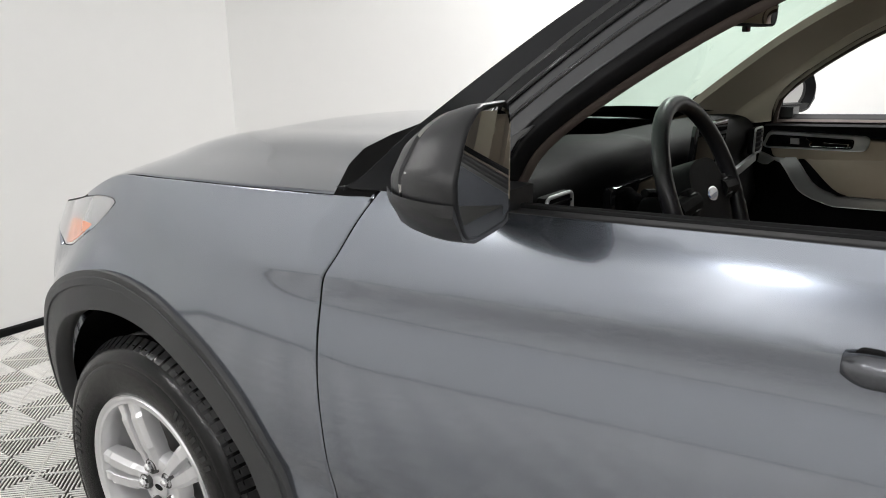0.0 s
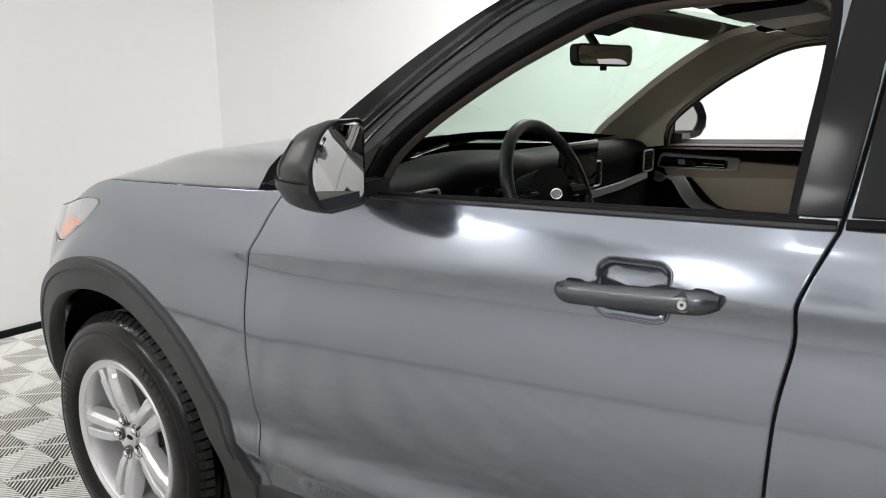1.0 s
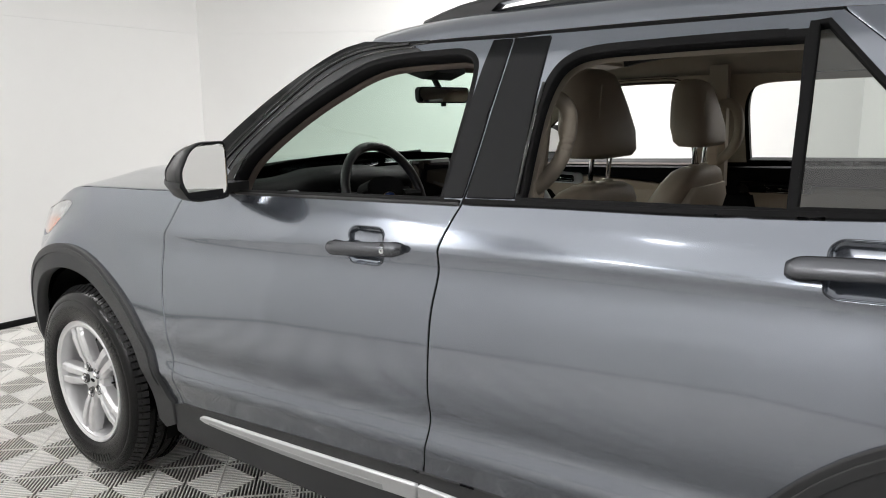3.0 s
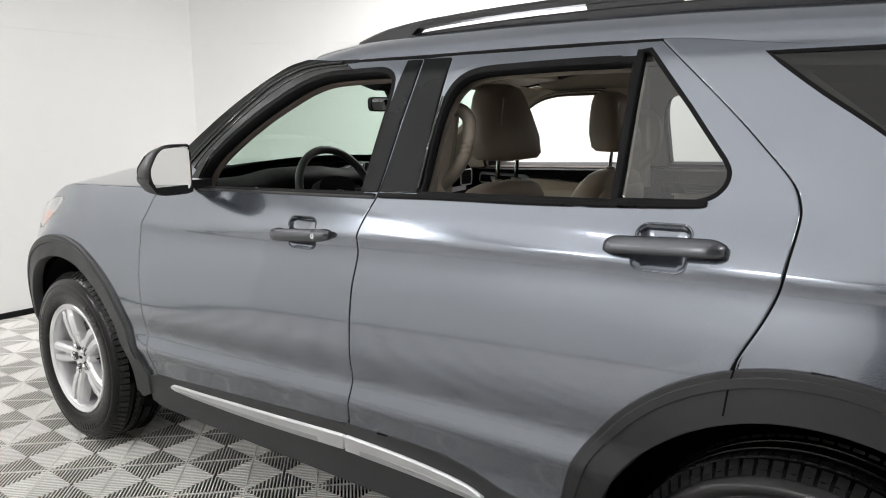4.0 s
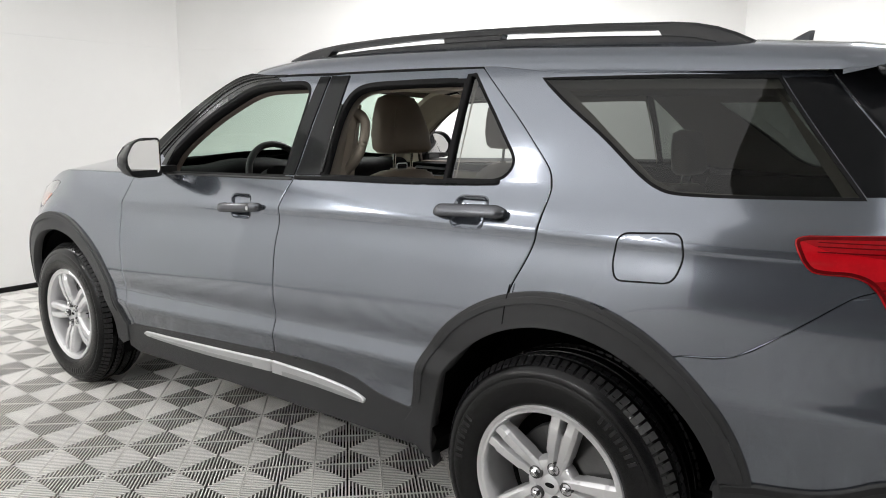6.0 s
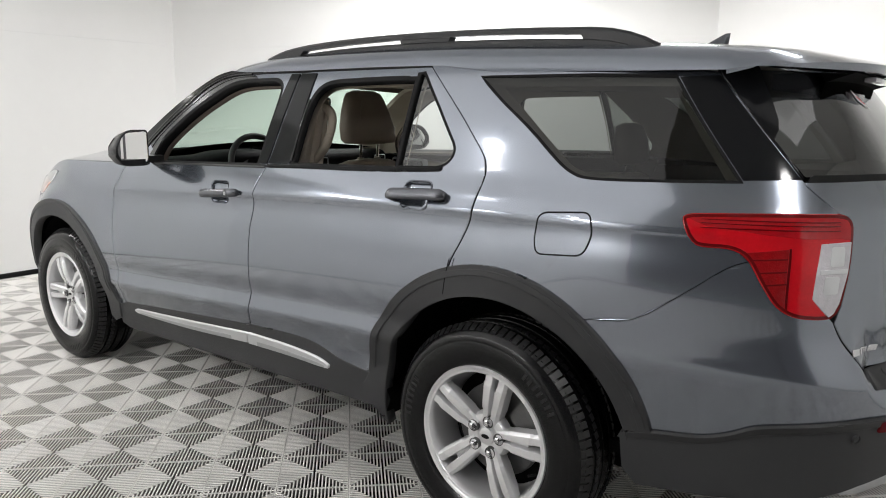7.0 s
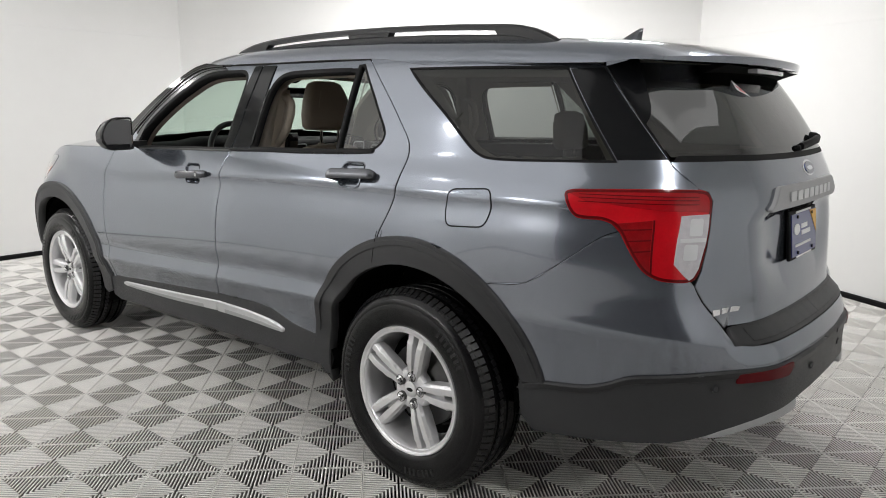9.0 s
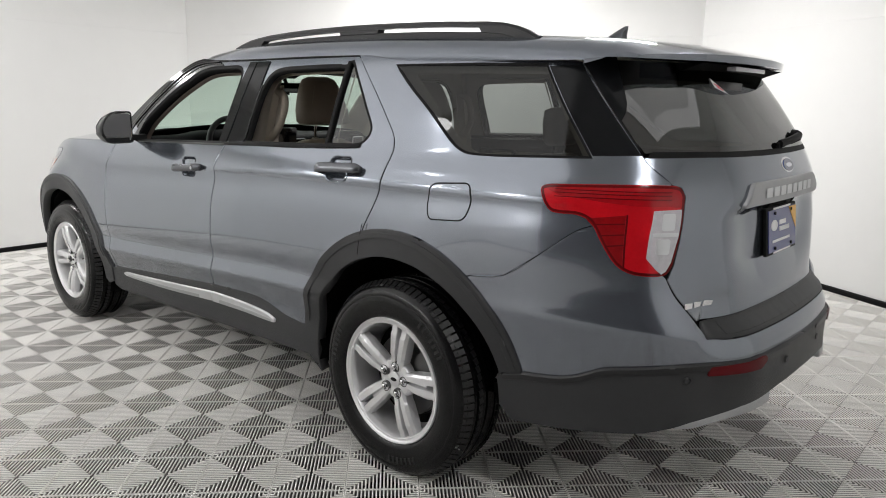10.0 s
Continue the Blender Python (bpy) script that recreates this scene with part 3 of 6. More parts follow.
F_IN = fore_up(arch(-0.01, 0.385, 0.505, 0.443, 205, -4, 47))

FD_OPEN = [(0.984, 1.222)] + glide([(0.988, 1.262), (1.006, 1.306), (1.048, 1.350), (1.128, 1.413), (1.217, 1.474), (1.306, 1.524), (1.390, 1.566), (1.46, 1.588), (1.54, 1.597), (1.68, 1.600), (1.745, 1.598), (1.785, 1.580), (1.800, 1.545), (1.803, 1.46), (1.797, 1.35), (1.793, 1.249)], 4)
RD_OPEN = glide([(2.016, 1.261), (2.015, 1.36), (2.017, 1.46), (2.030, 1.525), (2.058, 1.562), (2.115, 1.580), (2.24, 1.585), (2.40, 1.588), (2.546, 1.588)], 4) + [(2.559, 1.45), (2.567, 1.275)]
RD_FIX = [(2.562, 1.611)] + glide([(2.572, 1.45), (2.579, 1.277)], 3) + glide([(2.755, 1.283), (2.787, 1.295), (2.808, 1.318), (2.811, 1.345), (2.798, 1.369)], 4) + [(2.70, 1.483), (2.580, 1.613)]
Q_GLASS = glide([(2.842, 1.594), (2.965, 1.505), (3.10, 1.417), (3.225, 1.326), (3.285, 1.293), (3.34, 1.281), (3.45, 1.280)], 4) + [(3.83, 1.290), (3.647, 1.584), (3.30, 1.590)]
D_BLACK = [(3.655, 1.584), (3.838, 1.290), (4.022, 1.296), (3.828, 1.587)]

TAILLIGHT = glide([(3.668, 1.180), (3.685, 1.196), (3.735, 1.200), (3.83, 1.204), (3.928, 1.207), (4.03, 1.208), (4.119, 1.207), (4.155, 1.198), (4.168, 1.172), (4.163, 1.11), (4.152, 1.034), (4.134, 0.965),
                   (4.115, 0.938), (4.088, 0.929), (4.04, 0.929), (3.991, 0.936), (3.945, 0.962), (3.905, 1.015), (3.872, 1.068), (3.845, 1.097), (3.80, 1.112), (3.735, 1.113), (3.70, 1.125)], 3, True)


def cup_line(s0, s1, z0, z1):
    """The outline of the cup behind a door handle."""
    sm, zm = (s0 + s1) / 2 - 0.008, (z0 + z1) / 2
    w, t = (s1 - s0) * 0.235, 0.047
    return rounded([(sm - w, zm - t + 0.012), (sm - w * 0.72, zm - t), (sm + w * 0.72, zm - t + 0.002), (sm + w, zm - t + 0.014), (sm + w, zm + t - 0.006), (sm + w * 0.72, zm + t + 0.006), (sm - w * 0.72, zm + t + 0.004), (sm - w, zm + t - 0.010)], 0.02)


HANDLES = {"f": (1.462, 1.724, 1.104, 1.122), "r": (2.585, 2.842, 1.176, 1.188)}


def both(fn):
    for sd in (-1, 1):
        fn(sd)


def bead(name, line, material, parent, sd, r=0.004, out=0.004, label=""):
    """A round bead laid along a line on the body's skin."""
    return part(name, tube([Vector(skin(a, b, sd)) + Vector(skin_normal(a, b, sd)) * out for a, b in line], r, 8), material, parent, label, angle=80)


def spaced(line, n=34):
    """The same line in n even steps."""
    P = np.array(line, float)
    d = np.r_[0, np.cumsum(np.linalg.norm(np.diff(P, axis=0), axis=1))]
    q = np.linspace(0, d[-1], n)
    return np.stack([np.interp(q, d, P[:, 0]), np.interp(q, d, P[:, 1])], -1)


# --- the painted panels ---
def fender(sd):
    top = glide([(0.742, 1.204), (0.655, 1.197), (0.45, 1.190), (0.174, 1.182), (-0.05, 1.172), (-0.14, 1.158), (-0.24, 1.132), (-0.34, 1.100)], 3)
    lamp = [(-0.33, 1.094), (-0.20, 1.112), (-0.11, 1.116), (-0.086, 1.108), (-0.12, 1.082), (-0.20, 1.036), (-0.31, 0.985), (-0.38, 0.957), (-0.42, 0.950)]
    low = fore_up(arch(-0.01, 0.385, 0.605, 0.533, 8, 172, 30))
    outline = [(p[0] - GAP, p[1]) for p in FENDER_GAP] + [(0.655, 0.43), (0.605, 0.43)] + low + [(-0.63, 0.52), (-0.62, 0.80), (-0.52, 0.93)] + lamp[::-1] + top[::-1]
    panel("front_fender", outline, PAINT, car, sd, fine=(0.05, 0.011))


both(fender)


def front_door(sd):
    b = [(p[0] - GAP, p[1]) for p in B_UP + B_LOW]
    bottom = [(1.765, 0.547)] + split_sill(0.68, 1.75)[::-1] + [(0.668, 0.456)]
    outline = b + bottom + [(p[0] + GAP, p[1]) for p in FENDER_GAP[::-1]] + [(0.76, 1.216), (0.86, 1.220)] + [(p[0] + 0.004, p[1]) for p in A_LINE] + [(1.75, 1.630)]
    door = panel("front_door", outline, PAINT, car, sd, holes=[shrink(FD_OPEN, -0.009), cup_line(*HANDLES["f"])])
    panel("window_seal", shrink(FD_OPEN, -0.012), RUBBER, door, sd, out=0.001, thick=0.040, holes=[FD_OPEN], fine=(0.2, 0.2))
    panel("pillar_trim", [(1.8865, 1.624), (1.8845, 1.54), (1.8725, 1.39), (1.858, 1.252), (1.803, 1.250), (1.811, 1.36), (1.818, 1.46), (1.826, 1.56), (1.834, 1.624)], FRAMEBLACK, door, sd, out=0.005, thick=0.004, label="gloss black pillar cover")
    panel("belt_moulding", glide([(0.93, 1.219), (1.3, 1.2265), (1.6, 1.2355), (1.853, 1.244)], 4) + glide([(1.853, 1.241), (1.6, 1.234), (1.3, 1.226), (0.93, 1.216)], 4), RUBBER, door, sd, out=0.008, thick=0.02, label="black belt moulding")
    panel("belt_bead", glide([(1.0, 1.2150), (1.3, 1.2235), (1.6, 1.2315), (1.853, 1.2385)], 4) + glide([(1.853, 1.2355), (1.6, 1.2285), (1.3, 1.2205), (1.01, 1.2120)], 4), SATIN, door, sd, out=0.007, thick=0.01)
    panel("frame_lining", shrink(FD_OPEN, -0.012), LINING, door, sd, out=-0.041, thick=0.022, holes=[shrink(FD_OPEN, 0.002)], fine=(0.2, 0.2), label="brown cloth-covered frame lining")
    # the leg of the window frame beside the windscreen pillar, in steps from outside in
    rim = [p for p in shrink(FD_OPEN, -0.011) if p[1] > 1.262 and p[0] < 1.62]
    rim = rim if rim[0][0] < rim[-1][0] else rim[::-1]
    outer, inner = spaced([p for p in A_LINE if 0.90 < p[0] < 1.56]), spaced(rim)
    for lo, hi, out in ((0.05, 0.42, 0.0035), (0.50, 0.97, 0.0055)):
        panel("window_frame", [tuple(p) for p in outer + (inner - outer) * lo] + [tuple(p) for p in (outer + (inner - outer) * hi)[::-1]], FRAMEGREY, door, sd, out=out, thick=0.005, fine=(0.05, 0.02), label="dark satin window frame")
    bead("frame_bead", [tuple(p) for p in outer + (inner - outer) * 0.46], GLOSSBLACK, door, sd, 0.0045, 0.004)
    bead("frame_bead", [tuple(p) for p in outer + (inner - outer) * 0.0], GLOSSBLACK, door, sd, 0.0045, 0.005)
    panel("sail_panel", [(0.93, 1.232), (0.981, 1.234), (0.983, 1.262), (1.000, 1.308), (1.020, 1.330), (0.995, 1.316), (0.962, 1.288)], GLOSSBLACK, door, sd, out=0.006, thick=0.02, label="black mirror sail panel")
    return door


def rear_door(sd):
    b = [(p[0] + GAP, p[1]) for p in (B_UP + B_LOW)[::-1]]
    # the lower edge meets the wheel-arch lip
    low = [p for p in R_OUT if p[0] < 2.868]
    outline = b + [(1.97, 1.631), (2.40, 1.631)] + [(p[0] - GAP, p[1]) for p in R_GAP] + [(p[0], p[1] + 0.001) for p in low[::-1]] + split_sill(1.78, 2.47)[::-1] + [(1.775, 0.548)]
    door = panel("rear_door", outline, PAINT, car, sd, holes=[shrink(RD_OPEN, -0.012), shrink(RD_FIX, -0.0035), cup_line(*HANDLES["r"])])
    panel("window_seal", shrink(RD_OPEN, -0.0125), RUBBER, door, sd, out=0.001, thick=0.026, holes=[RD_OPEN], fine=(0.2, 0.2))
    panel("window_seal", shrink(RD_FIX, -0.004), RUBBER, door, sd, out=-0.003, thick=0.02, holes=[RD_FIX], fine=(0.2, 0.2))
    p = panel("fixed_window", shrink(RD_FIX, -0.003), DOORGLASS, door, sd, out=-0.010, thick=0, label="dark tinted fixed door glass")
    p.visible_shadow = False
    panel("fixed_window_moulding", shrink(RD_FIX, -0.0035), RUBBER, door, sd, out=0.003, thick=0.014, holes=[shrink(RD_FIX, 0.001)], fine=(0.2, 0.2), label="black moulding round the fixed glass")
    panel("divider_bar", [(2.550, 1.614), (2.563, 1.614), (2.580, 1.274), (2.568, 1.274)], RUBBER, door, sd, out=0.003, thick=0.02)
    up_line = [p for p in RD_OPEN if p[1] > 1.29 and p[0] < 2.54]
    grown = [p for p in shrink(RD_OPEN, -0.0135) if p[1] > 1.29 and p[0] < 2.545]
    grown = grown if grown[0][0] < grown[-1][0] else grown[::-1]
    panel("frame_seal", grown + up_line[::-1], RUBBER, door, sd, out=0.0035, thick=0.01, label="wide black window seal")
    bead("frame_bead", [(2.0075, 1.268), (2.006, 1.36), (2.007, 1.46), (2.011, 1.515)], GLOSSBLACK, door, sd, 0.005, 0.004)
    panel("pillar_trim", [(1.8985, 1.624), (1.8965, 1.54), (1.8845, 1.39), (1.872, 1.254), (2.000, 1.259), (1.998, 1.39), (1.994, 1.52), (1.992, 1.624)], FRAMEBLACK, door, sd, out=0.005, thick=0.004, label="gloss black pillar cover")
    panel("belt_moulding", glide([(1.868, 1.247), (2.1, 1.2535), (2.4, 1.2615), (2.56, 1.2685), (2.735, 1.2765), (2.775, 1.2855)], 4) + glide([(2.778, 1.2815), (2.74, 1.2700), (2.4, 1.254), (2.1, 1.247), (1.868, 1.239)], 4), RUBBER, door, sd, out=0.008, thick=0.02, label="black belt moulding")
    return door


door_parts = {}
for sd in (-1, 1):
    door_parts["f", sd], door_parts["r", sd] = front_door(sd), rear_door(sd)


def quarter(sd):
    low = [p for p in R_OUT if p[0] > 2.876 and (p[0] < 3.2 or p[1] > 0.86)]
    tl = TAILLIGHT
    # the edge along the lamp: from its lower bend forward and over the top
    k_low = min(range(len(tl)), key=lambda i: (tl[i][0] - 3.872) ** 2 + (tl[i][1] - 1.068) ** 2)
    k_top = min(range(len(tl)), key=lambda i: (tl[i][0] - 4.119) ** 2 + (tl[i][1] - 1.207) ** 2)
    edge = shrink(tl, -0.004)
    if sum((a[0] * b[1] - b[0] * a[1]) for a, b in zip(tl, tl[1:] + tl[:1])) < 0:
        edge = edge[::-1]
    lamp_edge = [edge[i % len(tl)] for i in range(k_low, k_top + len(tl) + 1)]
    bump_line = [(3.372, 0.859), (3.40, 0.867), (3.535, 0.885), (3.68, 0.975), (3.80, 1.06), (3.85, 1.092)]
    outline = ([(p[0] + GAP, p[1]) for p in R_GAP] + low + bump_line[:-1] + lamp_edge + [(4.117, 1.216), (4.07, 1.245), (4.03, 1.278), (4.022, 1.292), (3.832, 1.594), (3.80, 1.5965), (3.66, 1.598), (3.2, 1.602), (2.90, 1.607), (2.78, 1.621), (2.66, 1.635), (2.605, 1.638)])
    q = panel("quarter_panel", outline, PAINT, car, sd, holes=[shrink(Q_GLASS + [], -0.006), shrink(D_BLACK, 0.002)], fine=(0.045, 0.011))
    g = panel("quarter_window", shrink(Q_GLASS, -0.003), PRIVACY, q, sd, out=-0.004, thick=0, label="dark privacy quarter glass")
    g.visible_shadow = False
    panel("window_seal", shrink(Q_GLASS, -0.005), RUBBER, q, sd, out=0.001, thick=0.01, holes=[shrink(Q_GLASS, 0.0005)], fine=(0.2, 0.2))
    panel("pillar_cover", shrink(D_BLACK, 0.0035), FRAMEBLACK, q, sd, out=0.001, thick=0.01, label="gloss black rear pillar cover")
    fuel = rounded([(3.205, 1.170), (3.380, 1.182), (3.392, 1.12), (3.368, 1.052), (3.205, 1.042), (3.192, 1.09)], 0.03)
    if sd < 0:
        panel("fuel_door_gap", shrink(fuel, -0.0025), RUBBER, q, sd, out=0.0008, thick=0, holes=[shrink(fuel, 0.0022)], fine=(0.2, 0.2))
        panel("fuel_door", shrink(fuel, 0.0035), PAINT, q, sd, out=0.0014, thick=0.001)


both(quarter)


# roof: edge height along x, crown across
roof_edge = cubic([(1.25, 1.56), (1.33, 1.606), (1.42, 1.630), (1.55, 1.638), (1.9, 1.640), (2.5, 1.640), (2.66, 1.636), (2.78, 1.622), (2.90, 1.608), (3.2, 1.603), (3.6, 1.599), (3.9, 1.596)])
roof_mid = cubic([(1.15, 1.625), (1.25, 1.665), (1.4, 1.700), (1.6, 1.730), (1.9, 1.744), (2.5, 1.746), (3.0, 1.734), (3.4, 1.712), (3.7, 1.685), (3.9, 1.655)])


def roof_point(x, v):
    ze = float(roof_edge(x))
    ye = abs(float(skin(x, ze)[1]))
    zm = float(roof_mid(x))
    z = ze + (zm - ze) * (0.20 * (1 - v * v) + 0.80 * (1 - abs(v) ** 13))
    xf = x
    if x < 1.9:
        xf = x - 0.13 * (1 - v * v) * ((1.9 - x) / 0.5) ** 2 * (1 if x > 1.4 else 1)
    return (xf, v * ye, z)


vs_ = [math.copysign(1 - (1 - abs(k / 20)) ** 1.6, k) for k in range(-20, 21)]
bm = loft([[roof_point(1.40 + (3.66 - 1.40) * i / 46, v) for v in vs_] for i in range(47)], close=False, caps=False)
part("roof", bm, PAINT, car, angle=60)
for sd in (-1, 1):
    part("roof_ditch_strip", tube([Vector(roof_point(1.42 + (2.60 - 1.42) * i / 30, sd * 1.0)) + Vector((0, -sd * 0.002, -0.006)) for i in range(31)], 0.006, 8), RUBBER, car)


# A-pillars and windscreen
def a_pillar(sd):
    outline = W_EDGE + [(1.50, 1.640), (1.62, 1.6385), (1.62, 1.6335)] + [(p[0] - 0.004, p[1] + 0.002) for p in A_LINE[::-1]] + [(0.93, 1.224), (0.76, 1.219), (0.66, 1.214)]
    panel("a_pillar", outline, FRAMEBLACK, car, sd, out=0.004, thick=0.02)
    panel("pillar_seam", [(p[0] - 0.020, p[1] + 0.010) for p in A_LINE[2:-6]] + [(p[0] - 0.027, p[1] + 0.013) for p in A_LINE[2:-6][::-1]], GLOSSBLACK, car, sd, out=0.006, thick=0.004)


both(a_pillar)
WL = [skin(*p, -1) for p in W_EDGE]


def windscreen(grow=0.0):
    rings = []
    for p in WL:
        ring = []
        for k in range(25):
            v = -1 + k / 12
            ring.append((p[0] + 0.012 - 0.20 * (1 - v * v) + 0.0, v * (abs(p[1]) - 0.01), p[2] - 0.006 + 0.02 * (1 - v * v)))
        rings.append(ring)
    return loft(rings, close=False, caps=False)


ws = part("windscreen", windscreen(), WINDSHIELD, car, "green-tinted windscreen glass", angle=80)
ws.visible_shadow = False
part("windscreen_shade_band", loft([[(1.05 + 0.14 * (k / 12 - 1) ** 2, (k / 12 - 1) * 0.70, 1.618 - 0.03 * (k / 12 - 1) ** 2) for k in range(25)], [(1.145 + 0.14 * (k / 12 - 1) ** 2, (k / 12 - 1) * 0.70, 1.668 - 0.035 * (k / 12 - 1) ** 2) for k in range(25)]], close=False, caps=False), LINING, car)

for sd in (-1, 1):
    panel("cowl_end", [(0.650, 1.198), (0.673, 1.253), (0.699, 1.280), (0.754, 1.306), (0.815, 1.328), (0.852, 1.352), (0.797, 1.289), (0.745, 1.222), (0.742, 1.205)], DARK, car, sd, out=-0.003, thick=0.02, label="black cowl end piece")

# bonnet: a shallow dome between the fender edges, running to the nose
hood_edge = cubic([(-0.62, 1.02), (-0.45, 1.068), (-0.34, 1.101), (-0.24, 1.134), (-0.14, 1.160), (-0.05, 1.174), (0.174, 1.185), (0.45, 1.193), (0.66, 1.200)])


def hood_point(x, v):
    ze = float(hood_edge(x))
    edge = skin(x, ze)
    ye, x = abs(float(edge[1])) - 0.004, float(edge[0])
    rise = 0.068 * (1 - abs(v) ** 2.2) + 0.009 * (1 - ((abs(v) - 0.62) / 0.16) ** 2 if abs(abs(v) - 0.62) < 0.16 else 0)
    fade = min(1, (x + 0.75) / 0.4)
    xx = x - 0.17 * (1 - v * v) * (1 if x > 0.3 else max(0.0, (x + 0.6) / 0.9)) - (0.10 * (1 - v * v) if x < -0.3 else 0.0) * min(1, (-0.3 - x) / 0.3)
    return (xx, v * ye, ze + rise * max(0, fade) + (0.002 if abs(v) < 1 else 0))


bm = loft([[hood_point(-0.62 + 1.28 * i / 40, v) for v in [math.sin(k / 20 * math.pi / 2) for k in range(-20, 21)]] for i in range(41)], close=False, caps=False)
part("bonnet", bm, PAINT, car, angle=60)
# cowl tray below the windscreen, black
bm = loft([[(0.66 - 0.17 * (1 - (k / 12 - 1) ** 2) - 0.01, (k / 12 - 1) * 0.86, 1.218 + 0.06 * (1 - (k / 12 - 1) ** 2) - 0.03) for k in range(25)], [(0.80 - 0.19 * (1 - (k / 12 - 1) ** 2), (k / 12 - 1) * 0.84, 1.235 + 0.05 * (1 - (k / 12 - 1) ** 2)) for k in range(25)]], close=False, caps=False)
part("cowl_tray", bm, DARK, car)
for y0, y1 in ((-0.62, 0.05), (-0.02, 0.6)):
    part("front_wiper", tube([(0.55, y0, 1.243), (0.50, (y0 + y1) / 2, 1.258), (0.47, y1, 1.264)], 0.008, 8), RUBBER, car)


# nose: front bumper, grille block and headlamps
def nose(sd):
    outline = [(-0.62, 0.82), (-0.62, 0.40), (-0.66, 0.28), (arc[0] + 0.002, 0.28), (arc[0] + 0.002, 0.98), (-0.60, 0.955), (-0.52, 0.925)]
    panel("front_bumper", outline, PAINT, car, sd, thick=0.02)
    lamp = glide([(-0.090, 1.107), (-0.113, 1.112), (-0.20, 1.108), (-0.34, 1.088)], 3) + [(-0.60, 1.04), (-0.60, 0.965)] + glide([(-0.46, 0.948), (-0.385, 0.961), (-0.31, 0.989), (-0.20, 1.040), (-0.12, 1.085)], 3)
    hl = panel("headlamp", lamp, HEADCLEAR, car, sd, out=0.002, thick=0.02, label="clear headlamp lens with amber side lamp")
    amber = [(-0.222, 1.036), (-0.29, 1.034), (-0.43, 1.022), (-0.44, 0.956), (-0.385, 0.966), (-0.31, 0.994)]
    panel("side_lamp", amber, ORANGELENS, hl, sd, out=0.004, thick=0.004, label="amber side lamp")
    panel("lamp_edge", shrink(lamp, -0.005), RUBBER, hl, sd, out=0.0, thick=0.01, holes=[shrink(lamp, 0.001)], fine=(0.2, 0.2))


both(nose)
part("grille", prism([(-0.60, -0.60), (-0.60, 0.60), (-0.80, 0.45), (-0.845, 0.0), (-0.80, -0.45)], 0.55, 1.02, "z"), DARK, car, bevel=0.01)


# --- wheel arch mouldings, sills and the chrome strips ---
def mouldings(sd):
    ro = [(p[0], p[1]) for p in R_OUT]
    ri = R_IN
    panel("rear_arch_moulding", ro + [(3.50, 0.53), (3.474, 0.50)] + [p for p in ri[::-1] if p[1] > 0.47 or p[0] < 3] + [(2.50, 0.36), (2.455, 0.44), (2.49, 0.49)], CLAD, car, sd, out=0.013, thick=0.045, fine=(0.05, 0.04), label="black grained plastic wheel-arch moulding")
    panel("arch_lip", arch(3.032, 0.385, 0.545, 0.583, 166, 16) + arch(3.032, 0.385, 0.528, 0.566, 16, 166), CLAD, car, sd, out=0.0175, thick=0.005, fine=(0.2, 0.2))
    panel("moulding_joint", [(2.886, 0.990), (2.874, 0.93), (2.868, 0.868), (2.872, 0.868), (2.878, 0.93), (2.890, 0.990)], DARK, car, sd, out=0.0140, thick=0, fine=(0.3, 0.3))
    fo, fi = F_OUT, F_IN
    panel("front_arch_moulding", fo + [(0.605, 0.45), (0.60, 0.36), (0.53, 0.33)] + fi[::-1], CLAD, car, sd, out=0.013, thick=0.045, fine=(0.05, 0.04), label="black grained plastic wheel-arch moulding")
    panel("arch_lip", fore_up(arch(-0.01, 0.385, 0.59, 0.519, 190, 14, 47) + arch(-0.01, 0.385, 0.573, 0.503, 14, 190, 47)), CLAD, car, sd, out=0.0175, thick=0.005, fine=(0.05, 0.03))
    sill = [(0.60, 0.43)] + [(p[0], p[1] - 0.004) for p in SILL] + [(2.515, 0.485), (2.53, 0.40), (2.53, 0.355), (2.0, 0.345), (1.6, 0.335), (1.0, 0.318), (0.66, 0.308), (0.59, 0.325)]
    panel("sill_cladding", sill, CLAD, car, sd, out=0.004, thick=0.06, label="black grained plastic door-sill cladding")

    def strip(top, bot):
        st = panel("chrome_strip", top + bot, BRUSHED, car, sd, out=0.018, thick=0.02, label="satin chrome lower-door strip")
        mid = [(p[0], p[1] + 0.4 * (np.interp(p[0], [q[0] for q in top], [q[1] for q in top]) - p[1])) for p in bot]
        panel("ribbed_edge", bot[1:-1] + mid[1:-1][::-1], RIBBED, st, sd, out=0.0195, thick=0.003, fine=(0.1, 0.02), label="finely ribbed lower edge")

    top = glide([(0.775, 0.428), (0.80, 0.437), (0.95, 0.446), (1.30, 0.470), (1.745, 0.502)], 4)
    bot = glide([(1.738, 0.458), (1.30, 0.432), (0.95, 0.422), (0.80, 0.421)], 4)
    strip(top, bot)
    top = glide([(1.755, 0.503), (1.95, 0.502), (2.10, 0.495), (2.20, 0.484), (2.258, 0.466)], 4)
    bot = glide([(2.255, 0.455), (2.18, 0.455), (2.0, 0.459), (1.752, 0.456)], 4)
    strip(top, bot)
    part("wheel_well", loft([[(3.036 + 0.50 * math.cos(a), sd * min(w, float(plan_y(3.036 + 0.50 * math.cos(a))) - 0.065), 0.385 + 0.52 * math.sin(a)) for a in [radians(12 + 173 * k / 30) for k in range(31)]] for w in (0.96, 0.60)], close=False, caps=False), DARK, car)
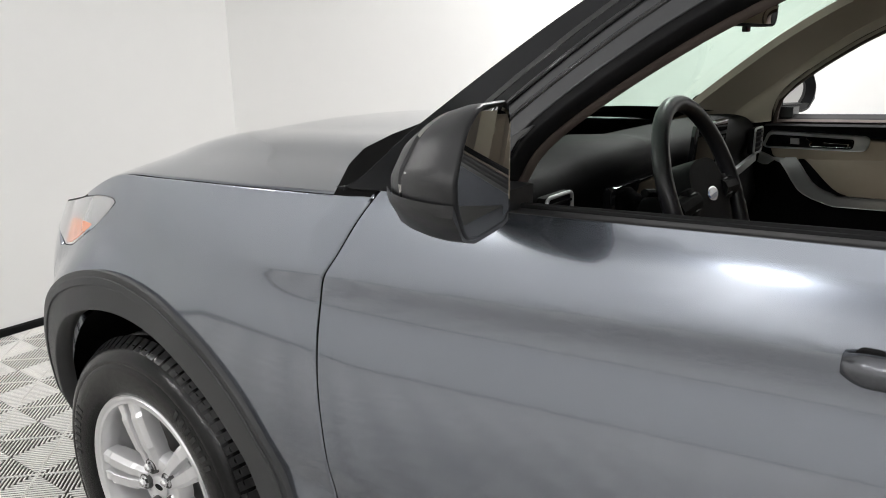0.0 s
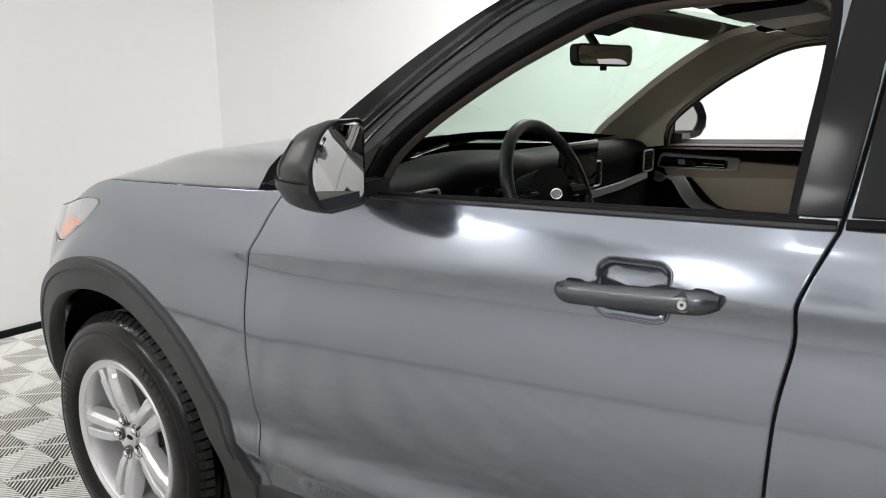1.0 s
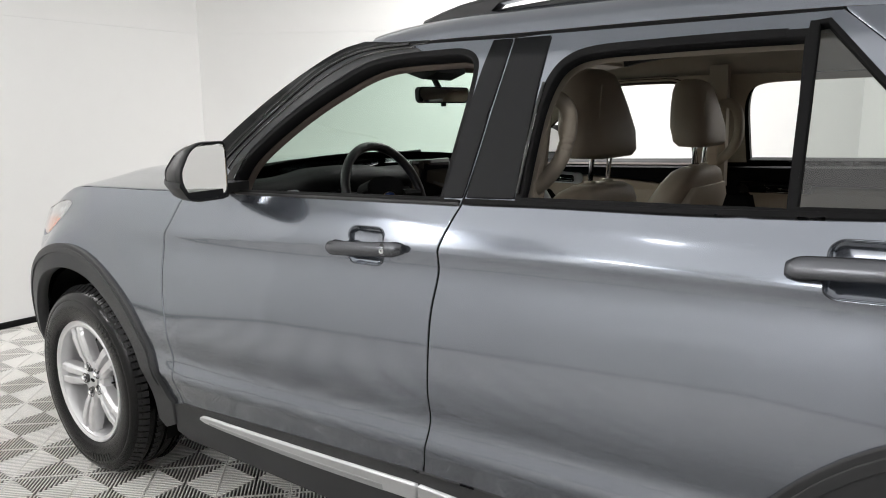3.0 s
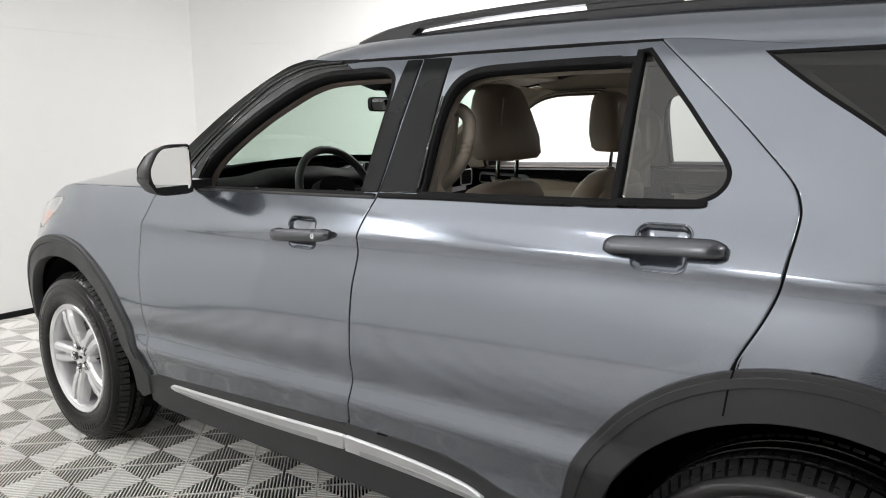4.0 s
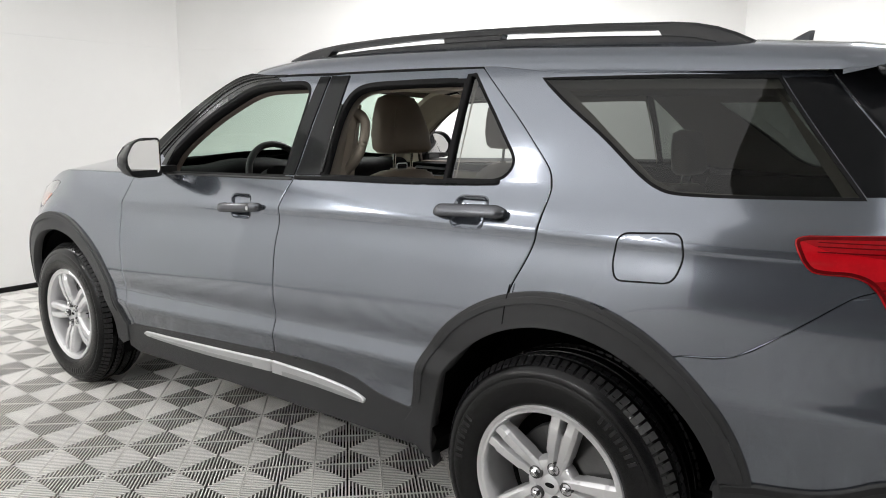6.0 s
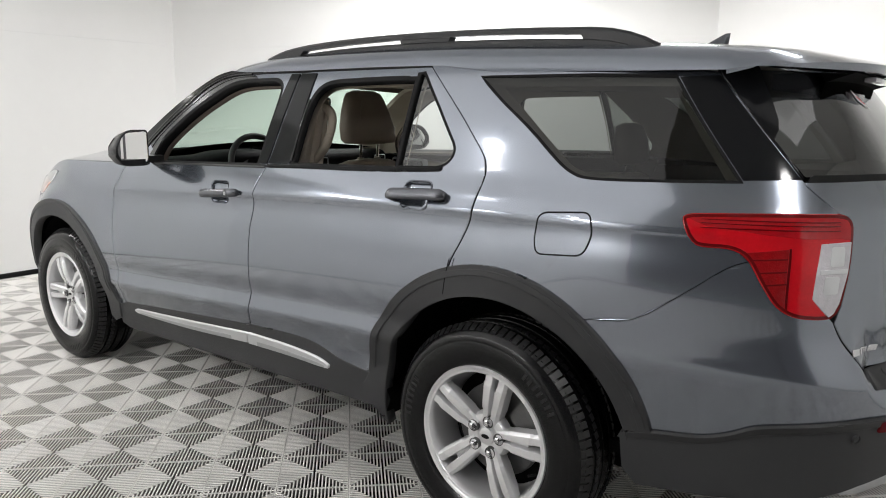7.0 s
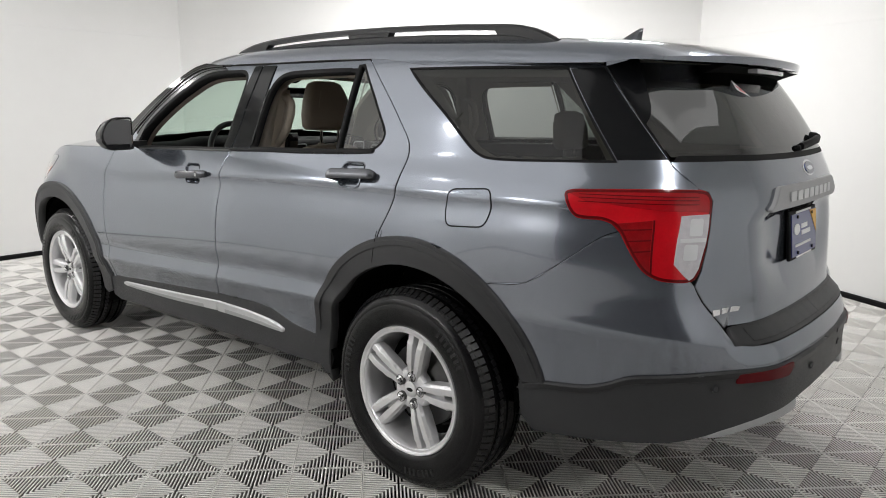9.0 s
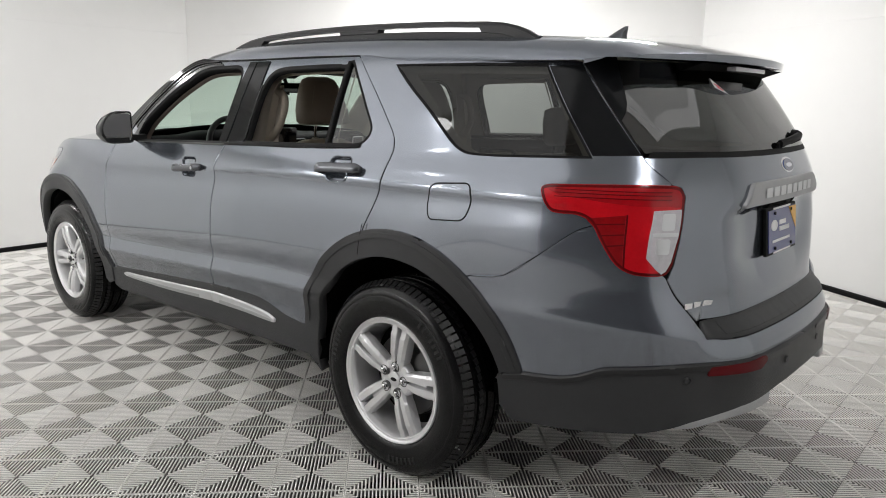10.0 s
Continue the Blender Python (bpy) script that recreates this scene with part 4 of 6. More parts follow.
    part("wheel_well", loft([[(-0.01 + 0.53 * math.cos(a), sd * min(w, float(plan_y(-0.01 + 0.53 * math.cos(a))) - 0.05 + 0.042 * max(0.0, -math.cos(a))), 0.385 + 0.47 * math.sin(a)) for a in [radians(-15 + 225 * k / 30) for k in range(31)]] for w in (0.94, 0.55)], close=False, caps=False), DARK, car)
    part("well_back", prism(arch(3.036, 0.385, 0.50, 0.52, -15, 195), sd * 0.60, sd * 0.585), DARK, car, smooth=False)
    part("well_back", prism(fore_up(arch(-0.01, 0.385, 0.53, 0.47, -15, 210)), sd * 0.55, sd * 0.535), DARK, car, smooth=False)


both(mouldings)
part("mud_flap", prism([(2.53, 0.325), (2.555, 0.325), (2.585, 0.40), (2.56, 0.45), (2.53, 0.45)], -0.945, -0.70), DARK, car, bevel=0.006)
part("underbody", prism([(-0.70, 0.30), (-0.45, 0.26), (0.5, 0.25), (2.5, 0.25), (3.4, 0.30), (3.85, 0.36), (3.85, 0.50), (-0.70, 0.50)], -0.58, 0.58), DARK, car, smooth=False)
part("underbody", prism([(0.56, 0.335), (2.5, 0.345), (2.5, 0.50), (0.56, 0.50)], -0.86, 0.86), DARK, car, smooth=False)


# --- tail: lamps, bumper, tailgate ---
def tail(sd):
    tl = panel("tail_lamp", shrink(TAILLIGHT, 0.001), REDLENS, car, sd, out=0.005, thick=0.03, fine=(0.02, 0.02), label="red tail lamp lens wrapping round the corner")
    white = [(4.062, 1.131), (4.158, 1.135), (4.148, 1.05), (4.126, 0.972), (4.108, 0.944), (4.092, 0.935), (4.045, 0.985), (4.052, 1.06)]
    rv = panel("reversing_lamp", white, CLEARLENS, tl, sd, out=0.008, thick=0.005, fine=(0.02, 0.02), label="clear reversing lamp lens")
    panel("lamp_spine", [(3.684, 1.186), (3.735, 1.192), (3.93, 1.199), (4.11, 1.199), (4.148, 1.192), (4.160, 1.172), (4.160, 1.142), (4.115, 1.146), (4.007, 1.146), (3.899, 1.154), (3.74, 1.168)], REDSPINE, tl, sd, out=0.0062, thick=0.002, fine=(0.03, 0.03), label="banded red upper lamp")
    panel("lamp_border", shrink(TAILLIGHT, 0.0015), REDDARK, tl, sd, out=0.0068, thick=0.002, holes=[shrink(TAILLIGHT, 0.0085)], fine=(0.2, 0.2), label="dark red lens border")
    for q in (1.188, 1.178, 1.166):
        panel("lamp_line", [(3.72, q - 0.002), (3.90, q), (4.12, q), (4.12, q - 0.0022), (3.90, q - 0.0022), (3.72, q - 0.0035)], REDDARK, tl, sd, out=0.0078, thick=0.001, fine=(0.1, 0.1))
    panel("lamp_block", [(3.835, 1.100), (3.967, 1.116), (3.964, 0.952), (3.945, 0.966), (3.905, 1.018), (3.872, 1.070)], REDMID, tl, sd, out=0.0062, thick=0.002, fine=(0.03, 0.03), label="ribbed red reflector block")
    for q in (1.085, 1.052, 1.020):
        panel("lamp_ridge", [(3.87 + (1.085 - q) * 0.6, q), (3.966, q + 0.006), (3.966, q + 0.003), (3.87 + (1.085 - q) * 0.6, q - 0.003)], REDDARK, tl, sd, out=0.0075, thick=0.002, fine=(0.1, 0.1))
    panel("lamp_edge_band", [(3.970, 1.118), (3.975, 1.118), (3.972, 0.948), (3.967, 0.950)], REDDARK, tl, sd, out=0.0072, thick=0.002, fine=(0.1, 0.1))
    for a_, b_, c_, d_ in ((4.088, 1.124, 4.132, 1.072), (4.072, 1.045, 4.118, 0.998)):
        panel("lamp_cell", rounded([(a_, d_), (c_, d_), (c_ + 0.003, b_), (a_ + 0.003, b_)], 0.008), BRUSHED, rv, sd, out=0.0088, thick=0.003, fine=(0.05, 0.05))
    panel("lamp_bar", [(4.060, 1.062), (4.148, 1.064), (4.147, 1.054), (4.060, 1.052)], BRUSHED, rv, sd, out=0.0095, thick=0.003, fine=(0.05, 0.05))
    # painted bumper corner, from below the lamp to the black lower part
    up = [(3.374, 0.8535), (3.405, 0.8615), (3.538, 0.8795), (3.682, 0.9695), (3.802, 1.0545), (3.868, 1.065)]
    e = shrink(TAILLIGHT, -0.004)
    if sum((a[0] * b[1] - b[0] * a[1]) for a, b in zip(TAILLIGHT, TAILLIGHT[1:] + TAILLIGHT[:1])) < 0:
        e = e[::-1]
    i0 = min(range(len(e)), key=lambda i: (e[i][0] - 3.872) ** 2 + (e[i][1] - 1.068) ** 2)
    i1 = min(range(len(e)), key=lambda i: (e[i][0] - 4.10) ** 2 + (e[i][1] - 0.93) ** 2)
    lamp_edge = [e[i] for i in range(i0, i1 - 1, -1)]
    gate = glide([(4.112, 0.915), (4.138, 0.86), (4.175, 0.80), (4.215, 0.752), (4.222, 0.722)], 3)
    lowline = glide([(4.60, 0.640), (4.35, 0.642), (4.119, 0.644), (3.955, 0.628), (3.86, 0.612), (3.79, 0.580), (3.71, 0.556), (3.58, 0.542)], 4)
    arc_edge = [p for p in R_OUT[::-1] if 3.376 < p[0]]
    outline = up[:-1] + lamp_edge + gate + [(4.30, 0.7105), (4.62, 0.7105)] + [(TAIL - 0.0005, 0.7105), (TAIL - 0.0005, 0.640)] + lowline + arc_edge
    panel("rear_bumper", outline, PAINT, car, sd, thick=0.02, fine=(0.03, 0.012))
    low = [(3.480, 0.510), (3.58, 0.536)] + [(a, b - 0.006) for a, b in lowline[::-1]][1:] + [(TAIL - 0.0005, 0.634), (TAIL - 0.0005, 0.50), (4.60, 0.495), (4.35, 0.478), (4.15, 0.445), (3.985, 0.402), (3.74, 0.370), (3.53, 0.352), (3.487, 0.40)]
    lb = panel("lower_bumper", low, CLAD, car, sd, out=0.010, thick=0.05, fine=(0.04, 0.03), label="black grained plastic lower rear bumper")
    panel("bumper_bevel", [(3.505, 0.521), (3.58, 0.537)] + [(a, b - 0.005) for a, b in lowline[::-1]][1:] + [(4.7, 0.634), (4.7, 0.624)] + [(a, b - 0.022) for a, b in lowline[:-1]] + [(3.58, 0.520), (3.50, 0.503)], SATIN, lb, sd, out=0.0145, thick=0.004, fine=(0.04, 0.03))
    panel("reflector", rounded([(4.205, 0.606), (4.215, 0.632), (4.47, 0.636), (4.475, 0.622), (4.44, 0.600)], 0.006), REFLECTRED, lb, sd, out=0.017, thick=0.008, label="dark red bumper reflector")
    for s_, z_ in ((4.128, 0.592), (4.66, 0.580)):
        c, n = skin(s_, z_, sd), skin_normal(s_, z_, sd)
        o = part("parking_sensor", spin([(0.0, 0.003), (0.008, 0.003), (0.009, 0.002), (0.0095, 0.0), (0.011, 0.0), (0.0125, 0.003), (0.0135, 0.0)], 24, "z"), CLAD, lb)
        o.matrix_basis = Matrix.Translation(Vector(c) + Vector(n) * 0.0125) @ Vector(n).to_track_quat("Z", "Y").to_matrix().to_4x4()
    panel("skid_strip", [(4.09, 0.424), (4.15, 0.443), (4.35, 0.476), (4.53, 0.488), (4.525, 0.459), (4.30, 0.447), (4.15, 0.425)], RIBBED, lb, sd, out=0.012, thick=0.03, label="silver skid-plate strip")
    # tailgate skin: half from the lamp to the middle
    g_out = [(TAIL - 0.0002, 1.287), (4.70, 1.287), (4.30, 1.292), (4.03, 1.290), (4.045, 1.272), (4.085, 1.243), (4.125, 1.214), (4.163, 1.205), (4.180, 1.175), (4.172, 1.10), (4.163, 1.03), (4.146, 0.96), (4.122, 0.915), (4.150, 0.862), (4.190, 0.805), (4.222, 0.778), (4.30, 0.776), (TAIL - 0.0002, 0.776)]
    panel("tailgate", g_out, PAINT, car, sd, thick=0.014, fine=(0.03, 0.014))
    glass = [(TAIL - 0.0002, 1.302), (4.70, 1.302), (4.30, 1.306), (4.031, 1.306), (3.966, 1.397), (3.901, 1.492), (3.838, 1.585), (3.838, 1.60), (TAIL - 0.0002, 1.60)]
    w = panel("rear_window", glass, REARGLASS, car, sd, out=0.0, thick=0, fine=(0.05, 0.04), label="dark tinted rear window")
    w.visible_shadow = False
    panel("rear_window_band", [(TAIL - 0.0002, 1.3065), (4.70, 1.3065), (4.30, 1.310), (4.06, 1.310), (4.04, 1.294), (4.30, 1.295), (4.70, 1.290), (TAIL - 0.0002, 1.290)], RUBBER, car, sd, out=0.001, thick=0.01)
    panel("spoiler_fin", [(4.024, 1.300), (3.960, 1.405), (3.985, 1.432), (3.996, 1.46), (4.0, 1.615), (3.828, 1.606)], FRAMEBLACK, car, sd, out=0.004, thick=0.02, label="gloss black side fin beside the rear window")
    # inner dark liner that closes the gaps
    panel("inner_liner", [(0.55, 1.19), (0.55, 0.50), (2.52, 0.52), (2.58, 0.80), (2.75, 0.93), (3.03, 1.0), (3.3, 0.93), (3.5, 0.75), (3.6, 0.5), (TAIL - 0.001, 0.5), (TAIL - 0.001, 1.25), (3.9, 1.25), (2.5, 1.22)], DARK, car, sd, out=-0.022, thick=0, fine=(0.1, 0.05))


both(tail)


def gap_seal(line, sd, half=0.0075, out=-0.0036):
    """A black strip close to the skin that paints the shade in a panel gap."""
    L = [Vector(p) for p in line]
    a, b = [], []
    for i, p in enumerate(L):
        d = (L[min(i + 1, len(L) - 1)] - L[max(i - 1, 0)]).normalized()
        n = Vector((-d.y, d.x)) * half
        a.append(tuple(p + n))
        b.append(tuple(p - n))
    panel("gap_seal", a + b[::-1], DARK, car, sd, out=out, thick=0, fine=(0.3, 0.3))


for sd in (-1, 1):
    gap_seal(FENDER_GAP, sd)
    gap_seal(B_UP + B_LOW, sd)
    gap_seal(R_GAP, sd)
    gap_seal(glide([(3.39, 0.862), (3.537, 0.8825), (3.68, 0.973), (3.80, 1.056), (3.862, 1.080)], 3), sd, 0.0013, 0.0008)
    gap_seal(glide([(4.028, 1.292), (4.075, 1.252), (4.122, 1.212), (4.172, 1.196), (4.175, 1.15), (4.168, 1.06), (4.148, 0.975), (4.117, 0.920), (4.143, 0.862), (4.182, 0.803), (4.218, 0.765)], 3), sd)
    # black ring painting the shade in the gap round the tail lamp
    panel("lamp_gasket", shrink(TAILLIGHT, -0.009), DARK, car, sd, out=-0.003, thick=0, holes=[shrink(TAILLIGHT, 0.006)], fine=(0.3, 0.3))

# bumper step pad: a ribbed ledge that follows the tail
for sd in (-1, 1):
    pad = panel("bumper_step_pad", glide([(4.225, 0.722), (4.232, 0.748), (4.262, 0.766), (4.34, 0.770)], 3) + [(TAIL - 0.0003, 0.770), (TAIL - 0.0003, 0.716), (4.33, 0.716)], CLAD, car, sd, out=0.004, thick=0.01, fine=(0.03, 0.006), label="black ribbed bumper step pad")
    for k in range(7):
        q = 4.315 + (TAIL - 4.315) * k / 7
        panel("pad_rib", rounded([(q, 0.726), (q + 0.075, 0.726), (q + 0.075, 0.762), (q, 0.762)], 0.006), CLAD, pad, sd, out=0.0075, thick=0.004, fine=(0.03, 0.006))
    panel("pad_lip", [(4.33, 0.7165), (TAIL - 0.0003, 0.7165), (TAIL - 0.0003, 0.7125), (4.34, 0.7125)], RUBBER, pad, sd, out=0.003, thick=0.004, fine=(0.05, 0.02))

# handle garnish, badge, plate and lettering bars on the tailgate
gar_out = rounded([(-0.395, 1.128), (-0.33, 1.203), (0.33, 1.203), (0.395, 1.128)], 0.018)


def gate_x(y, z):
    """The tailgate's x at a place across the car."""
    s_ = np.linspace(4.1, TAIL, 60)
    p = skin(s_, z, -1)
    return float(np.interp(abs(y), -p[::-1, 1] * 1.0 if p[0, 1] > 0 else np.abs(p[::-1, 1]), p[::-1, 0]))


def gate_sheet(name, outline, material, parent, out=0.004, thick=0.006, label=""):
    def place(uv):
        pts = np.array([(gate_x(y, z) + out, y, z) for y, z in uv])
        return pts, np.tile(np.array([0.995, 0, 0.1]), (len(uv), 1))

    return link_mesh(name, sheet_mesh(name, outline, (), (0.06, 0.04), place, thick, 0.02), material, parent, label)


garnish = gate_sheet("tailgate_garnish", gar_out, GARNISH, car, 0.016, 0.022, "satin silver tailgate garnish bar")
for i in range(8):
    y = -0.225 + 0.45 * i / 7
    gate_sheet("lettering_bar", [(y - 0.027, 1.152), (y + 0.019, 1.152), (y + 0.027, 1.182), (y - 0.019, 1.182)], BRUSHED, garnish, 0.0185, 0.003)
gate_sheet("handle_recess", rounded([(-0.12, 1.096), (-0.12, 1.126), (0.16, 1.126), (0.16, 1.096)], 0.008), DARK, car, 0.004, 0.004)
part("gate_release", box(4.092, 0.07, 1.112, 0.03, 0.06, 0.014), RUBBER, car, bevel=0.004)
badge = gate_sheet("rear_badge", [(0.05 + 0.062 * math.cos(a * math.tau / 32), 1.248 + 0.026 * math.sin(a * math.tau / 32)) for a in range(32)], CHROME, car, 0.003, 0.006, "oval blue badge with chrome rim")
gate_sheet("badge_face", [(0.05 + 0.055 * math.cos(a * math.tau / 32), 1.248 + 0.021 * math.sin(a * math.tau / 32)) for a in range(32)], BADGEBLUE, badge, 0.0055, 0.003)
gate_sheet("badge_mark", [(0.05 + 0.032 * math.cos(a * math.tau / 20), 1.248 + 0.007 * math.sin(a * math.tau / 20)) for a in range(20)], CHROME, badge, 0.007, 0.002)
# trim-level mark: three plain bars
for i in range(3):
    y = -0.635 + 0.044 * i
    gate_sheet("trim_mark", [(y - 0.018, 0.820), (y + 0.011, 0.820), (y + 0.018, 0.835), (y - 0.011, 0.835)], CHROME, car, 0.004, 0.004)
# plate
plate = new("number_plate")
plate.parent = car
plate.matrix_basis = pose(4.108, 0.0, 1.015, 0, -6, 0)
part("plate_frame", box(0, 0, 0, 0.014, 0.335, 0.175), RUBBER, plate, "black plate frame", bevel=0.006)
part("plate_face", box(0.0085, 0, 0, 0.004, 0.305, 0.152), PLATEBLUE, plate, "blue dealer plate with white bars and a yellow corner", smooth=False)
part("plate_corner", prism([(0.07, 0.074), (0.150, 0.074), (0.150, -0.012)], 0.0095, 0.0125, "x"), PLATEYELLOW, plate, smooth=False)
part("plate_emblem", prism([(-0.095 + 0.034 * math.cos(a * math.tau / 24), 0.020 + 0.020 * math.sin(a * math.tau / 24)) for a in range(24)], 0.0095, 0.0125, "x"), PLATEWHITE, plate, smooth=False)
for y0, z0, w, h in ((-0.005, 0.026, 0.075, 0.016), (0.015, 0.002, 0.11, 0.016), (-0.02, -0.038, 0.19, 0.009)):
    part("text_bar", box(0.0115, y0, z0, 0.002, w, h), PLATEWHITE, plate, smooth=False)
for z0 in (0.080, -0.080):
    part("frame_text_bar", box(0.0085, 0, z0, 0.002, 0.19, 0.007), PLATEWHITE, plate, smooth=False)
for y0 in (-0.09, 0.09):
    for z0 in (0.064, -0.064):
        part("screw", tube([(0.009, y0, z0), (0.0155, y0, z0)], 0.006, 10), RUBBER, plate)

# spoiler with its lamp
def spoiler_ring(v):
    y = v * 0.705
    back = 3.985 - 0.19 * abs(v) ** 2.4
    front = 3.655
    zf = roof_point(3.655, v)[2] + 0.001
    zb = 1.632 - 0.018 * abs(v) ** 3
    mid = (front + back) / 2
    k = 1 - 0.72 * abs(v) ** 4
    u = y * (1 - 0.035 * abs(v) ** 8)
    return [(front, y, zf), (mid, u, (zf + zb) / 2 + 0.010), (back - 0.03, u, zb + 0.008), (back, u, zb - 0.004), (back - 0.006, y, zb - 0.004 - 0.024 * k), (back - 0.06, y, zb - 0.032 * k), (mid, y, (zf + zb) / 2 + 0.010 - 0.058 * k), (front, y, zf - 0.05 * k)]


part("spoiler", loft([spoiler_ring(math.sin(k / 16 * math.pi / 2)) for k in range(-16, 17)]), PAINT, car, angle=40)
part("spoiler_underside", prism([(3.70, 1.60), (3.93, 1.598), (3.87, 1.578), (3.80, 1.55), (3.70, 1.55)], -0.40, 0.40), DARK, car, bevel=0.008)
part("high_brake_lamp", box(3.93, 0.0, 1.588, 0.035, 0.30, 0.016), CLEARLENS, car, "clear high-level brake lamp", bevel=0.004)
# rear wiper
wl = [(gate_x(y, z) + o, y, z) for y, z, o in ((0.02, 1.324, 0.012), (0.10, 1.332, 0.022), (0.18, 1.340, 0.026), (0.25, 1.346, 0.026), (0.31, 1.348, 0.020))]
wiper = part("rear_wiper_arm", sweep(wl, [(-0.010, -0.011), (0.010, -0.011), (0.012, 0.003), (0.005, 0.013), (-0.005, 0.013), (-0.012, 0.003)]), RUBBER, car, "black rear wiper arm", bevel=0.002)
part("wiper_blade", sweep([(gate_x(y, z) + 0.008, y, z) for y, z in ((0.0, 1.318), (0.10, 1.326), (0.20, 1.336))], [(-0.005, -0.008), (0.005, -0.008), (0.003, 0.008), (-0.003, 0.008)]), RUBBER, wiper)
part("rear_wiper_pivot", spin([(0.0, 0.035), (0.016, 0.034), (0.024, 0.02), (0.026, 0.0), (0.0, 0.0)], 24, "y"), RUBBER, car).matrix_basis = Matrix.Translation((gate_x(0.28, 1.345) - 0.004, 0.28, 1.345)) @ Euler((0, 0, radians(-90))).to_matrix().to_4x4()
sticker = gate_sheet("window_sticker", [(-0.255, 1.552), (-0.262, 1.520), (-0.185, 1.498)], STICKER, car, 0.004, 0.001)
sticker["label"] = "small white paper sticker with red print on the rear window"
for a in (0.0, 0.011):
    gate_sheet("print_bar", [(-0.252 + a, 1.535 - a), (-0.252 + a, 1.530 - a), (-0.222 + a, 1.520 - a), (-0.222 + a, 1.525 - a)], STICKERRED, sticker, 0.0055, 0.0008)

# roof rails
def rail_z(x):
    return float(cubic([(1.50, 1.712), (1.60, 1.738), (1.75, 1.757), (1.95, 1.768), (2.3, 1.775), (2.7, 1.771), (3.1, 1.756), (3.25, 1.745), (3.34, 1.722), (3.41, 1.690)])(x))


def rail(sd):
    xs = [1.50, 1.53, 1.57, 1.63, 1.70, 1.8] + [1.9 + 0.1 * k for k in range(13)] + [3.18, 3.25, 3.31, 3.36, 3.41]
    line = [(x, sd * (0.600 + 0.012 * math.sin((x - 1.5) * 1.6)), rail_z(x) - 0.012) for x in xs]
    r = part("roof_rail", sweep(line, [(-0.017, -0.011), (0.017, -0.011), (0.018, 0.004), (0.010, 0.012), (-0.010, 0.012), (-0.018, 0.004)]), SATIN, car, "satin black roof rail", bevel=0.003)
    low = [(x, sd * (0.606 + 0.012 * math.sin((x - 1.5) * 1.6)), rail_z(x) - 0.066) for x in xs[2:-2]]
    part("rail_base", sweep(low, [(-0.016, -0.030), (0.016, -0.030), (0.018, 0.022), (0.012, 0.027), (-0.012, 0.027)]), SATIN, r, "satin black base bar on the roof", bevel=0.002)
    foot = [(1.50, 1.685), (1.51, 1.704), (1.60, 1.728), (1.72, 1.742), (1.78, 1.748), (1.70, 1.69)]
    for ft in (foot, [(2.36, 1.70), (2.34, 1.757), (2.60, 1.757), (2.57, 1.70)], [(3.18, 1.68), (3.14, 1.738), (3.28, 1.728), (3.36, 1.704), (3.405, 1.68), (3.40, 1.66)]):
        part("rail_foot", prism(ft, sd * 0.588, sd * 0.624), SATIN, r, bevel=0.004)


both(rail)

# antenna fin
bm = bmesh.new()
rings = []
for k in range(9):
    f = k / 8
    x0, x1 = 3.30 + 0.115 * f ** 1.2, 3.425 + 0.008 * f
    w = 0.026 * (1 - f) ** 0.7 + 0.003
    z = 1.705 + 0.068 * f
    rings.append([(x0, 0, z), ((x0 * 2 + x1) / 3, -w * 0.8, z), (x1 - 0.01, -w, z), (x1, 0, z), (x1 - 0.01, w, z), ((x0 * 2 + x1) / 3, w * 0.8, z)])
bm.free()
part("antenna_fin", loft(rings), HANDLEGREY, car, angle=50)


